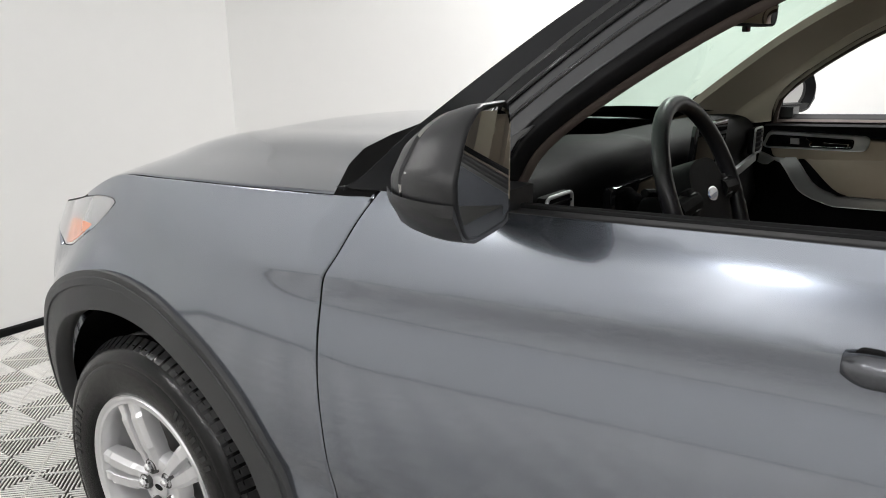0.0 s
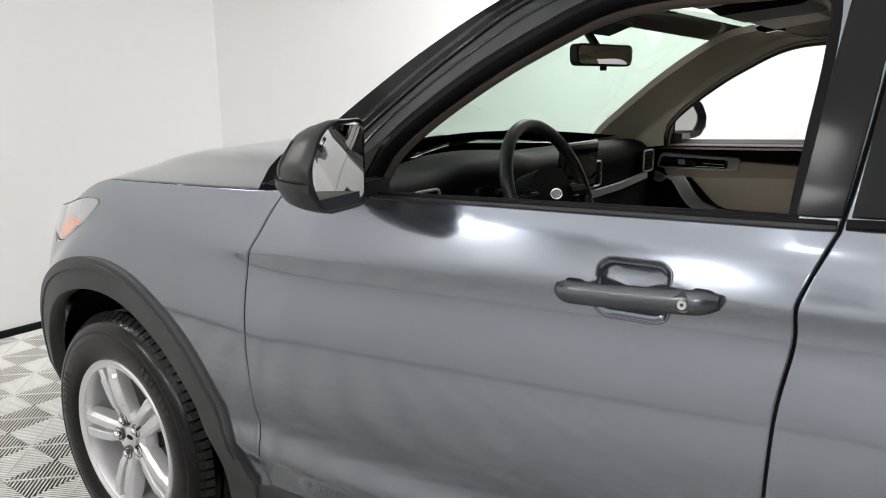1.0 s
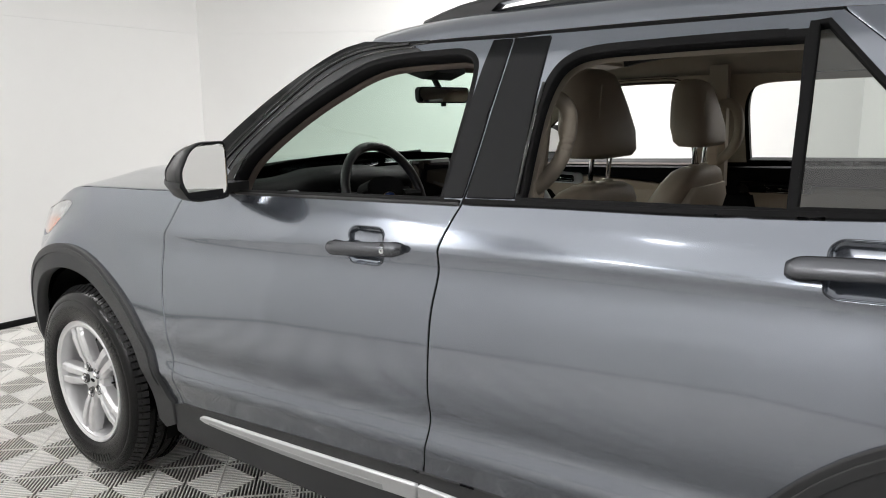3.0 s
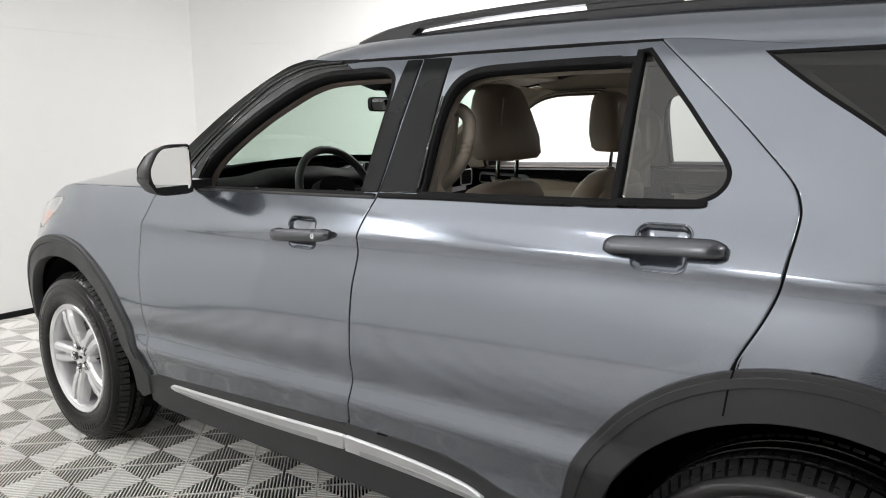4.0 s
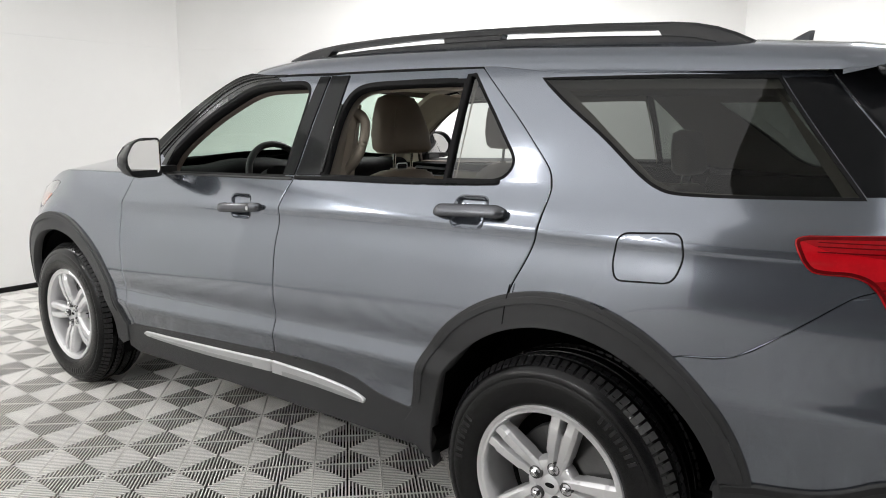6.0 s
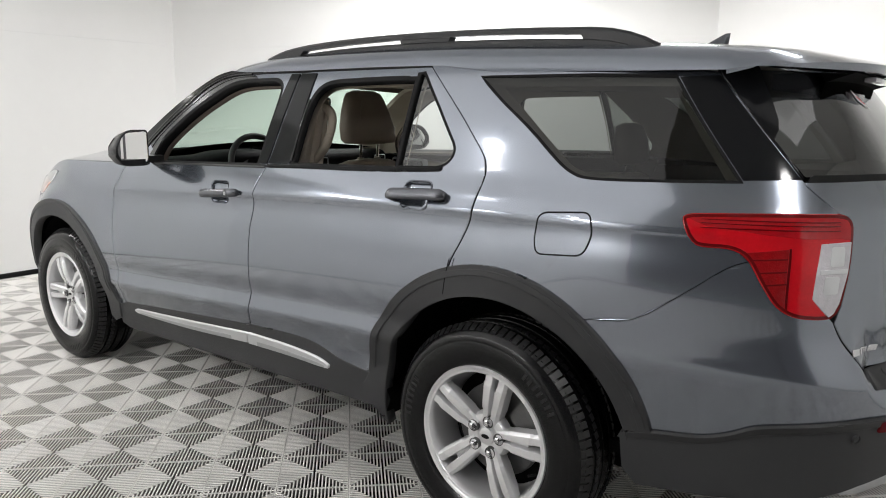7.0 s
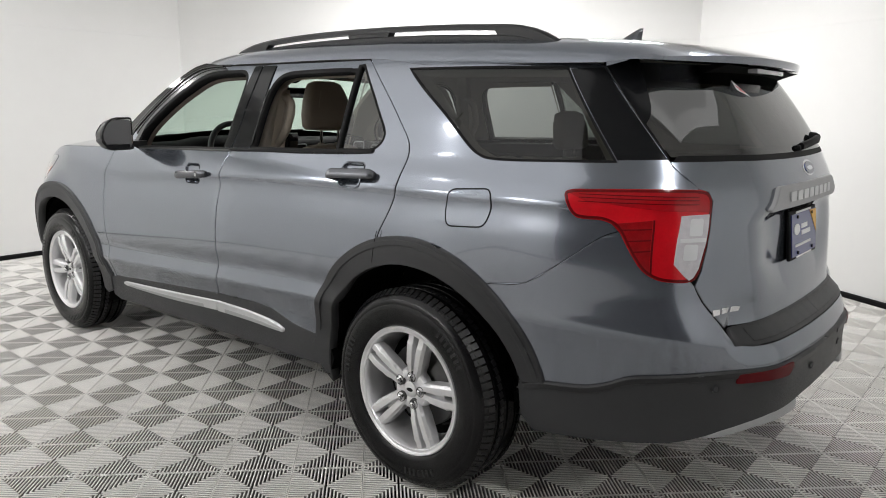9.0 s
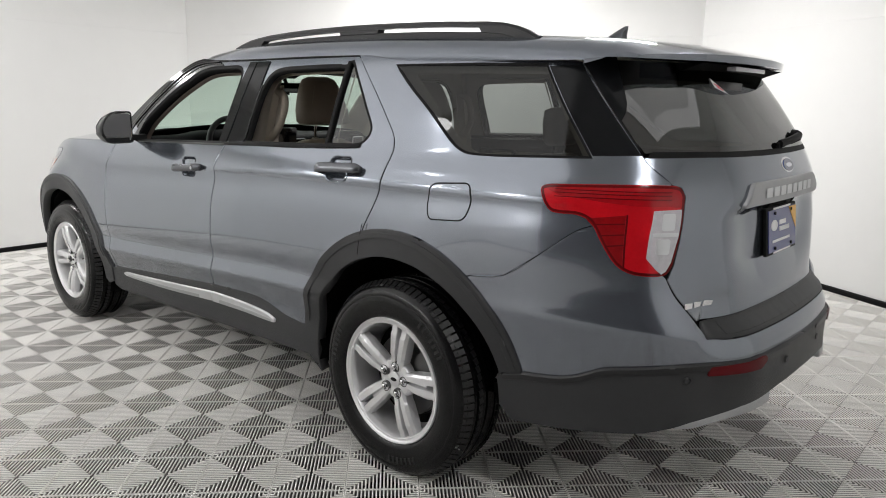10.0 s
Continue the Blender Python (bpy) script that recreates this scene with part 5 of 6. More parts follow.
# --- door handles ---
def handle(door, s0, s1, z0, z1, lock):
    """A slim pull bar over a scooped cup, between two ends on the door skin."""
    def at(s, z, o):
        return Vector(skin(s, z, -1)) + Vector(skin_normal(s, z, -1)) * o

    n = 26
    rings = []
    for k in range(n + 1):
        f = 0.5 - 0.5 * math.cos(math.pi * k / n)
        s, z = s0 + (s1 - s0) * f, z0 + (z1 - z0) * f
        endf = min(1.0, min(f, 1 - f) / 0.11)
        hh = 0.0190 * (0.62 + 0.38 * math.sin(endf * math.pi / 2))
        oo = 0.010 + 0.018 * (1 - (2 * f - 1) ** 8)
        nn = Vector(skin_normal(s, z, -1))
        rings.append([at(s, z + hh * math.copysign(abs(math.cos(a)) ** 0.8, math.cos(a)), 0.0) + nn * (oo + 0.0105 * math.sin(a)) for a in [k2 * math.tau / 16 for k2 in range(16)]])
    h = part("door_handle", loft(rings), HANDLEGREY, door, "dark grey satin pull handle", angle=60)
    for f0 in (0.105, 0.895):
        s, z = s0 + (s1 - s0) * f0, z0 + (z1 - z0) * f0
        panel("handle_foot", rounded([(s - 0.014, z - 0.013), (s + 0.014, z - 0.013), (s + 0.014, z + 0.013), (s - 0.014, z + 0.013)], 0.008), RUBBER, h, -1, out=0.009, thick=0.012, fine=(0.1, 0.1))
    # the bowl, dished in behind the hole in the door skin
    arr = np.array(cup_line(s0, s1, z0, z1))
    c = arr.mean(0)
    rings = [[at(*(c + (q - c) * f), d) for q in arr] for f, d in ((1.012, 0.0012), (0.985, 0.001), (0.96, -0.002), (0.90, -0.009), (0.78, -0.0145), (0.5, -0.0175), (0.2, -0.018), (0.02, -0.018))]
    part("handle_cup", loft(rings, caps=False), PAINT, h, "scooped painted cup behind the handle", angle=75)
    part("cup_edge", loft([[at(*(c + (q - c) * f), d) for q in arr] for f, d in ((1.028, 0.0002), (1.022, 0.0022), (1.006, 0.0022), (0.998, 0.0004))], caps=False), HANDLEGREY, h, "satin cup edge")
    if lock:
        eye = [(s1 - 0.050 + 0.015 * math.cos(a * math.tau / 24), z1 - 0.004 + 0.0085 * math.sin(a * math.tau / 24) * (1.15 if math.cos(a * math.tau / 24) > 0 else 0.85)) for a in range(24)]
        part("lock_recess", loft([[at(p[0], p[1], o) for p in shrink(eye, d)] for o, d in ((0.0325, 0.0), (0.0372, 0.0012), (0.0362, 0.0025), (0.0352, 0.006))]), ALLOYDARK, h, "shallow oval recess round the lock", angle=30)
        c2, n2 = at(s1 - 0.046, z1 - 0.004, 0.0330), Vector(skin_normal(s1 - 0.03, z1, -1))
        k = part("key_lock", spin([(0.0, 0.004), (0.0025, 0.004), (0.003, 0.006), (0.0065, 0.006), (0.0075, 0.004), (0.0075, 0.0), (0.0, 0.0)], 20, "z"), BRUSHED, h, "small steel key lock")
        k.matrix_basis = Matrix.Translation(c2) @ n2.to_track_quat("Z", "Y").to_matrix().to_4x4()


handle(door_parts["f", -1], *HANDLES["f"], True)
handle(door_parts["r", -1], *HANDLES["r"], False)


# --- wing mirrors ---
def wing_mirror(sd):
    e = new("wing_mirror")
    e.parent = car
    e["label"] = "dark grey plastic wing mirror with bright glass"
    # the face: upright at the inner end, bevelled to a blunt point at the outer one
    face = rounded([(-0.088, -0.080), (-0.088, 0.084), (0.018, 0.084), (0.062, 0.060), (0.096, 0.004), (0.094, -0.030), (0.066, -0.074), (0.030, -0.083)], 0.022, 6)
    YC, ZC, rim_x = (1.068, 1.291, 1.055) if sd < 0 else (1.020, 1.310, 1.022)

    def ring(x, grow, drop=0.0, turn=0.0, flat=1.0):
        turn *= 1.0 if sd < 0 else 1.9
        return [(rim_x + (x - rim_x) * 0.80 + turn * y, sd * (YC - 0.030 * (1 - grow) + y * grow), ZC - drop + (z * grow * flat if z > 0 else z * (0.35 + 0.65 * grow))) for y, z in face]

    rings = [ring(rim_x, 0.97, 0, 0.2), ring(rim_x - 0.004, 1.0, 0, 0.2), ring(rim_x - 0.030, 1.0, 0, 0.15, 0.97), ring(rim_x - 0.062, 0.97, 0.001, 0.10, 0.92), ring(rim_x - 0.094, 0.90, 0.003, 0.06, 0.86), ring(rim_x - 0.122, 0.79, 0.006, 0.03, 0.79), ring(rim_x - 0.145, 0.62, 0.011, 0.01, 0.72), ring(rim_x - 0.160, 0.40, 0.017, 0, 0.66), ring(rim_x - 0.167, 0.16, 0.022, 0, 0.6)]
    inner = [ring(rim_x - 0.001, 0.93, 0, 0.2), ring(rim_x - 0.105, 0.80, 0.004, 0.05, 0.9)]
    part("housing", loft([inner[1], inner[0]] + rings), SATIN, e, "grained dark grey mirror housing", angle=62)
    # the lower skirt, a hair proud of the cap, below a moulded seam
    def skirt(x, grow, turn):
        ys = [-0.0885 + 0.1835 * k / 14 for k in range(15)]
        bot = [(y, float(np.interp(y, [-0.088, -0.066, 0.030, 0.066, 0.094], [-0.078, -0.0835, -0.0835, -0.074, -0.038]))) for y in ys]
        x, low = rim_x + (x - rim_x) * 0.80, 0.35 + 0.65 * grow
        turn *= 1.0 if sd < 0 else 1.9
        return [(x + turn * y, sd * (YC - 0.030 * (1 - grow) + y * grow * 1.012), ZC + (z - 0.003) * low) for y, z in bot] + [(x + turn * y, sd * (YC - 0.030 * (1 - grow) + y * grow * 1.012), ZC + max(-0.056, z + 0.012) * low) for y, z in bot[::-1]]

    part("skirt", loft([skirt(rim_x - 0.002, 0.995, 0.2), skirt(rim_x - 0.030, 1.012, 0.15), skirt(rim_x - 0.062, 0.985, 0.10), skirt(rim_x - 0.094, 0.925, 0.06), skirt(rim_x - 0.122, 0.83, 0.03), skirt(rim_x - 0.145, 0.68, 0.01)]), SATIN, e, "lower mirror skirt", angle=40)
    glass = [(rim_x - 0.040 + (-0.36 if sd < 0 else 0.52) * y * 0.9, sd * (YC + y * 0.9), ZC + z * 0.9) for y, z in face]
    c = Vector(glass[0]).lerp(Vector(glass[len(glass) // 2]), 0.5)
    part("mirror_glass", loft([glass, [tuple(c + (Vector(p) - c) * 0.96 + Vector((0.0012, 0, 0))) for p in glass]]), MIRROR, e, "mirror glass", smooth=False)
    part("arm", loft([[(0.94, sd * 0.90, 1.216), (1.03, sd * 0.90, 1.216), (1.03, sd * 0.90, 1.250), (0.94, sd * 0.90, 1.250)], [(0.945, sd * 1.0, 1.222), (1.03, sd * 1.0, 1.222), (1.03, sd * 1.0, 1.248), (0.945, sd * 1.0, 1.248)]]), SATIN, e, bevel=0.006)


both(wing_mirror)


# --- wheels ---
def wheel(x, sd, phase):
    w = new("wheel")
    w.parent = car
    w.matrix_basis = pose(x, sd * 0.852, 0.386, 0, 0, 0 if sd < 0 else 180)
    w["label"] = "black tyre on a silver alloy wheel with five twin spokes"
    # local: outer face towards -y
    prof = [(0.244, -0.108), (0.251, -0.116), (0.256, -0.119), (0.261, -0.1235), (0.273, -0.128), (0.298, -0.132), (0.318, -0.1325), (0.335, -0.131), (0.338, -0.1295), (0.343, -0.1305), (0.352, -0.128), (0.364, -0.1215), (0.373, -0.112),
            (0.3815, -0.100), (0.386, -0.088), (0.3885, -0.062), (0.3885, -0.055), (0.382, -0.053), (0.382, -0.046), (0.389, -0.044), (0.3905, -0.020), (0.390, -0.006), (0.383, -0.004), (0.383, 0.004), (0.390, 0.006), (0.3905, 0.020), (0.389, 0.044), (0.382, 0.046), (0.382, 0.053), (0.3885, 0.055),
            (0.386, 0.088), (0.373, 0.112), (0.343, 0.128), (0.300, 0.130), (0.262, 0.119), (0.252, 0.108)]
    tyre = part("tyre", spin(prof, 96), TYRE, w, "black road tyre", angle=30)
    # shoulder blocks
    bm = bmesh.new()
    for k in range(84):
        a = k * math.tau / 84
        m = Matrix.Rotation(-a, 4, "Y") @ Matrix.Translation((0.3815, -0.0935, 0)) @ Matrix.Rotation(radians(-32), 4, "Z")
        bmesh.ops.create_cube(bm, size=1, matrix=m @ Matrix.Diagonal((0.0065, 0.040, 0.0205, 1)))
        m2 = Matrix.Rotation(-a - 0.02, 4, "Y") @ Matrix.Translation((0.3875, -0.032, 0)) @ Matrix.Rotation(radians(16), 4, "X")
        bmesh.ops.create_cube(bm, size=1, matrix=m2 @ Matrix.Diagonal((0.006, 0.020, 0.024, 1)))
        m3 = Matrix.Rotation(-a, 4, "Y") @ Matrix.Translation((0.3815, 0.0935, 0)) @ Matrix.Rotation(radians(32), 4, "Z")
        bmesh.ops.create_cube(bm, size=1, matrix=m3 @ Matrix.Diagonal((0.0065, 0.040, 0.0205, 1)))
    tagged(part("tread_block_pattern", bm, TYREMARK, tyre, smooth=False), kind="stuff")
    # raised sidewall marks as plain bars along the wall
    bm = bmesh.new()
    for base in (0.55, 2.65, 4.75):
        for k in range(7):
            a = base + k * 0.075
            m = Matrix.Rotation(-a, 4, "Y") @ Matrix.Translation((0.316, -0.1328, 0)) @ Matrix.Rotation(radians(1), 4, "Z")
            bmesh.ops.create_cube(bm, size=1, matrix=m @ Matrix.Diagonal((0.026, 0.0016, 0.010, 1)))
    tagged(part("sidewall_relief", bm, TYREMARK, tyre, smooth=False), kind="stuff")
    # rim barrel and lip
    rim = part("rim", spin([(0.2525, -0.110), (0.2535, -0.118), (0.2505, -0.1225), (0.244, -0.1215), (0.239, -0.1175), (0.231, -0.1165), (0.228, -0.112), (0.225, -0.085), (0.220, -0.05), (0.212, 0.0), (0.212, 0.09), (0.250, 0.105)], 96), ALLOY, w, "silver alloy rim", angle=30)
    # spokes: five pairs, each a tapering bar from hub to lip
    for k in range(5):
        for off in (-1, 1):
            rings = []
            for f in (0.0, 0.12, 0.26, 0.32, 0.40, 0.6, 0.76, 0.82, 0.92, 1.0):
                r = 0.046 + (0.2350 - 0.046) * f
                slot = 0.0025 + 0.0080 * max(0.0, f - 0.12) / 0.88
                wide = 0.029 + 0.0105 * f + (0.003 if 0.3 < f < 0.8 else 0.0)
                yf = -0.097 - 0.015 * math.sin(f * math.pi * 0.5) - (0.0035 if 0.3 < f < 0.8 else 0.0)
                yb = -0.052 - 0.022 * f
                sec = [(0.0, yf + 0.017), (0.05, yf + 0.003), (0.10, yf), (0.70, yf), (0.76, yf + 0.0015), (0.96, yf + 0.011), (1.0, yf + 0.018), (1.03, yb), (0.0, yb)]
                rings.append([(r, y_, off * (slot + wide * u)) for u, y_ in (sec if off > 0 else sec[::-1])])
            b2 = loft(rings)
            me = bpy.data.meshes.new("tmp")
            bmesh.ops.recalc_face_normals(b2, faces=b2.faces)
            bmesh.ops.transform(b2, matrix=Matrix.Rotation(-radians(phase + 72 * k), 4, "Y"), verts=b2.verts)
            b2.to_mesh(me)
            b2.free()
            me.materials.append(ALLOY)
            o = link_mesh("spoke", me, ALLOY, w)
            me.polygons.foreach_set("use_smooth", [True] * len(me.polygons))
            me.set_sharp_from_angle(angle=radians(18))
        # the sunk web between the two bars of a pair
        rings = []
        for f in (0.0, 0.2, 0.35, 0.5, 0.62):
            r = 0.050 + 0.190 * f
            w_ = 0.006 + 0.008 * f
            yf = -0.078 - 0.014 * math.sin(f * math.pi * 0.5)
            rings.append([(r, yf, -w_), (r, yf + 0.003, 0.0), (r, yf, w_), (r, yf + 0.014, w_), (r, yf + 0.014, -w_)])
        web = loft(rings)
        bmesh.ops.transform(web, matrix=Matrix.Rotation(-radians(phase + 72 * k), 4, "Y"), verts=web.verts)
        part("spoke_web", web, ALLOY, w, angle=25)
    part("hub_face", spin([(0.0, -0.088), (0.034, -0.088), (0.040, -0.090), (0.062, -0.094), (0.076, -0.090), (0.084, -0.078), (0.086, -0.055), (0.0, -0.055)], 60), ALLOY, w, angle=40)
    for k in range(5):
        a = radians(phase + 72 * k)
        c = (0.057 * math.cos(a), 0, 0.057 * math.sin(a))
        part("lug_pocket", spin([(0.0, -0.0950), (0.0165, -0.0950), (0.0175, -0.1005), (0.0205, -0.1005), (0.0225, -0.09)], 20), ALLOYDARK, w).matrix_basis = Matrix.Translation(c)
        part("lug_nut", spin([(0.0, -0.114), (0.007, -0.1135), (0.0115, -0.110), (0.0125, -0.094)], 6), CHROME, w, smooth=False).matrix_basis = Matrix.Translation(c)
    cap = part("hub_cap", spin([(0.0, -0.0965), (0.024, -0.0960), (0.030, -0.0935), (0.031, -0.088)], 40), ALLOY, w, "silver centre cap with a dark oval mark")
    part("cap_mark", prism([(0.016 * math.cos(a * math.tau / 24), 0.0075 * math.sin(a * math.tau / 24)) for a in range(24)], -0.0975, -0.0962), RUBBER, cap, smooth=False)
    # black disc added to put shade between the spokes
    part("dust_shield", spin([(0.0, 0.012), (0.205, 0.012), (0.208, 0.016), (0.205, 0.020), (0.0, 0.020)], 60), DARK, w, "black disc added for the shade behind the spokes", angle=40)
    part("brake_disc", spin([(0.0, -0.02), (0.16, -0.02), (0.165, -0.015), (0.165, 0.005), (0.0, 0.005)], 60), ALLOYDARK, w, "dark steel brake disc", angle=40)
    part("brake_calliper", prism([(0.10 * math.cos(a) + 0.0, 0.10 * math.sin(a)) for a in (0.1, 0.5, 0.9)] + [(0.19 * math.cos(a), 0.19 * math.sin(a)) for a in (0.9, 0.5, 0.1)], -0.05, 0.01), ALLOYDARK, w, bevel=0.006)
    part("valve", tube([(0.212 * math.cos(radians(phase - 100)), -0.085, 0.212 * math.sin(radians(phase - 100))), (0.20 * math.cos(radians(phase - 100)), -0.118, 0.20 * math.sin(radians(phase - 100)))], 0.004, 8), RUBBER, w)


wheel(3.025, -1, 78)
wheel(0.0, -1, 111)
wheel(3.025, 1, 40)
wheel(0.0, 1, 70)


# --- cabin ---
def soft_block(rows, n=20, power=3.2):
    """A padded form: rings (centre, half width in y, half depth in x, tilt) going up."""
    rings = []
    for cx, cy, cz, w, d in rows:
        ring = []
        for k in range(n):
            a = k * math.tau / n
            c, s = math.cos(a), math.sin(a)
            ring.append((cx + d * math.copysign(abs(c) ** (2 / power), c), cy + w * math.copysign(abs(s) ** (2 / power), s), cz))
        rings.append(ring)
    return loft(rings)


def front_seat(y):
    e = new("front_seat")
    e.parent = car
    e["label"] = "beige leather front seat with a tall headrest"
    part("backrest", soft_block([(1.72, y, 0.55, 0.20, 0.06), (1.74, y, 0.60, 0.25, 0.09), (1.80, y, 0.80, 0.265, 0.095), (1.88, y, 1.02, 0.262, 0.085), (1.925, y, 1.14, 0.245, 0.078), (1.950, y, 1.20, 0.215, 0.070), (1.962, y, 1.236, 0.17, 0.058), (1.968, y, 1.252, 0.12, 0.042), (1.97, y, 1.258, 0.05, 0.02)], 28), BEIGE, e, angle=70)
    part("seat_cushion", soft_block([(1.45, y, 0.50, 0.24, 0.24), (1.45, y, 0.55, 0.26, 0.27), (1.45, y, 0.63, 0.26, 0.27), (1.45, y, 0.68, 0.23, 0.24), (1.45, y, 0.69, 0.1, 0.1)], 28), BEIGE, e, angle=70)
    h = part("headrest", soft_block([(1.975, y, 1.324, 0.06, 0.02), (1.972, y, 1.329, 0.138, 0.052), (1.968, y, 1.345, 0.150, 0.068), (1.958, y, 1.40, 0.144, 0.076), (1.945, y, 1.47, 0.124, 0.068), (1.936, y, 1.525, 0.104, 0.058), (1.932, y, 1.552, 0.088, 0.048), (1.930, y, 1.566, 0.055, 0.024)], 28), BEIGE, e, "beige leather headrest", angle=70)
    part("headrest_seam", tube([(1.985 + 0.028 - 0.06 * (z - 1.34) * 0.35, y + yy, z) for yy, z in ((-0.10, 1.345), (-0.105, 1.40), (-0.098, 1.46), (-0.085, 1.52))], 0.002, 6), BEIGETRIM, h)
    for o in (-0.055, 0.055):
        part("headrest_post", tube([(1.965, y + o, 1.22), (1.972, y + o, 1.345)], 0.007, 10), CHROME, e, "chrome headrest post")
        part("post_collar", tube([(1.967, y + o, 1.250), (1.967, y + o, 1.264)], 0.016, 12), BEIGETRIM, e)
    part("seat_back_panel", soft_block([(1.80, y, 0.60, 0.21, 0.05), (1.86, y, 0.80, 0.225, 0.06), (1.945, y, 1.02, 0.222, 0.055), (1.985, y, 1.14, 0.205, 0.05), (2.0, y, 1.19, 0.17, 0.03)], 24), BEIGETRIM, e, angle=70)


front_seat(-0.42)
front_seat(0.40)


def rear_seat(y, x=2.86, head=True):
    e = new("rear_seat")
    e.parent = car
    e["label"] = "beige leather second-row seat"
    part("backrest", soft_block([(x - 0.14, y, 0.62, 0.22, 0.08), (x - 0.08, y, 0.85, 0.26, 0.085), (x, y, 1.08, 0.25, 0.075), (x + 0.04, y, 1.18, 0.21, 0.06), (x + 0.05, y, 1.205, 0.12, 0.03)], 24), BEIGE, e, angle=70)
    part("seat_cushion", soft_block([(x - 0.42, y, 0.56, 0.24, 0.24), (x - 0.42, y, 0.62, 0.26, 0.27), (x - 0.42, y, 0.70, 0.24, 0.25)], 24), BEIGE, e, angle=70)
    if not head:
        return
    part("headrest", soft_block([(x + 0.07, y, 1.25, 0.10, 0.035), (x + 0.07, y, 1.27, 0.125, 0.05), (x + 0.06, y, 1.36, 0.12, 0.05), (x + 0.05, y, 1.42, 0.10, 0.04), (x + 0.05, y, 1.435, 0.05, 0.02)], 24), BEIGE, e, angle=70)
    for o in (-0.05, 0.05):
        part("headrest_post", tube([(x + 0.05, y + o, 1.16), (x + 0.065, y + o, 1.27)], 0.006, 8), CHROME, e)


rear_seat(0.32)
rear_seat(-0.32, head=False)

# dashboard: a section carried across the cabin
dash_sec = [(0.62, 0.80)] + glide([(0.60, 1.16), (0.70, 1.215), (0.84, 1.240), (0.92, 1.236), (0.955, 1.215), (0.968, 1.18), (0.955, 1.12), (0.97, 1.08), (0.99, 0.98)], 3) + [(0.94, 0.80)]
rings = []
for k in range(33):
    y = -0.80 + 1.60 * k / 32
    hump = math.exp(-((y + 0.38) / 0.17) ** 4)
    mid = math.exp(-(y / 0.2) ** 4)
    rings.append([(x - 0.05 * abs(y) ** 2 + (0.035 * hump + 0.03 * mid if x > 0.8 else 0), y, z + (0.022 * hump if z > 1.15 and x > 0.75 else 0) - 0.02 * abs(y) ** 2) for x, z in dash_sec])
dash = part("dashboard", loft(rings), DASH, car, "black soft-touch dashboard", angle=35)
part("instrument_binnacle", box(0.99, -0.38, 1.13, 0.03, 0.30, 0.11), GLOSSBLACK, dash, "gloss black instrument panel", bevel=0.01)
part("dash_inlay", sweep([(0.985, 0.12, 1.085), (0.985, 0.40, 1.09), (0.965, 0.70, 1.10)], [(-0.006, -0.012), (0.006, -0.012), (0.006, 0.012), (-0.006, 0.012)]), BRUSHED, dash, "satin silver dash inlay", bevel=0.003)
part("centre_screen", box(1.015, 0.0, 1.195, 0.018, 0.24, 0.15, Matrix.Translation((1.015, 0, 1.195)) @ Matrix.Rotation(radians(4), 4, "Y") @ Matrix.Translation((-1.015, 0, -1.195))), GLOSSBLACK, dash, "black centre touch screen", bevel=0.006)
for y0 in (-0.70, 0.165, 0.70):
    v = part("air_vent", box(0.985 - 0.05 * y0 * y0, y0, 1.155, 0.02, 0.10, 0.085), DASH, dash, "black air vent with a thin silver rim", bevel=0.012)
    part("vent_rim", tube([(0.997 - 0.05 * y0 * y0, y0 + a, 1.155 + b) for a, b in rounded([(-0.048, -0.04), (0.048, -0.04), (0.048, 0.04), (-0.048, 0.04)], 0.014, 4)], 0.0035, 6, True), BRUSHED, v)
    for i in range(4):
        part("vent_slat", box(0.996 - 0.05 * y0 * y0, y0, 1.130 + 0.017 * i, 0.008, 0.085, 0.004), RUBBER, v, smooth=False)
part("centre_console", prism([(0.93, 0.55), (0.95, 0.98), (1.10, 0.96), (1.25, 0.86), (1.9, 0.84), (1.9, 0.5)], -0.13, 0.13), DASH, car, bevel=0.02)

# steering wheel, plane tilted back
sw = new("steering_wheel")
sw.parent = car
sw["label"] = "black leather steering wheel with an oval hub mark"
sw.matrix_basis = Matrix.Translation((1.130, -0.385, 1.160)) @ Matrix.Rotation(radians(-22), 4, "Y")
part("rim", tube([(0, 0.190 * math.sin(a * math.tau / 48), 0.190 * math.cos(a * math.tau / 48)) for a in range(48)], 0.0165, 12, True), LEATHERBLACK, sw, angle=60)
hubp = glide([(-0.085, -0.055), (-0.10, 0.0), (-0.085, 0.05), (-0.04, 0.07), (0.04, 0.07), (0.085, 0.05), (0.10, 0.0), (0.085, -0.055), (0.0, -0.085)], 4, True)
hub = part("airbag_cover", prism(hubp, -0.045, 0.012, "x"), DASH, sw, "black airbag cover", bevel=0.012)
part("hub_mark", prism([(0.03 * math.cos(a * math.tau / 28), 0.014 * math.sin(a * math.tau / 28)) for a in range(28)], 0.010, 0.016, "x"), CHROME, hub, "oval chrome mark", smooth=False)
part("hub_mark_face", prism([(0.026 * math.cos(a * math.tau / 28), 0.011 * math.sin(a * math.tau / 28)) for a in range(28)], 0.0155, 0.0172, "x"), BADGEBLUE, hub, smooth=False)
for pts in ([(0.0, 0.08, 0.0), (-0.005, 0.175, -0.005)], [(0.0, -0.08, 0.0), (-0.005, -0.175, -0.005)], [(0.0, 0.0, -0.07), (-0.005, 0.0, -0.175)]):
    part("spoke", tube(pts, 0.022, 10), DASH, sw, bevel=0.0)
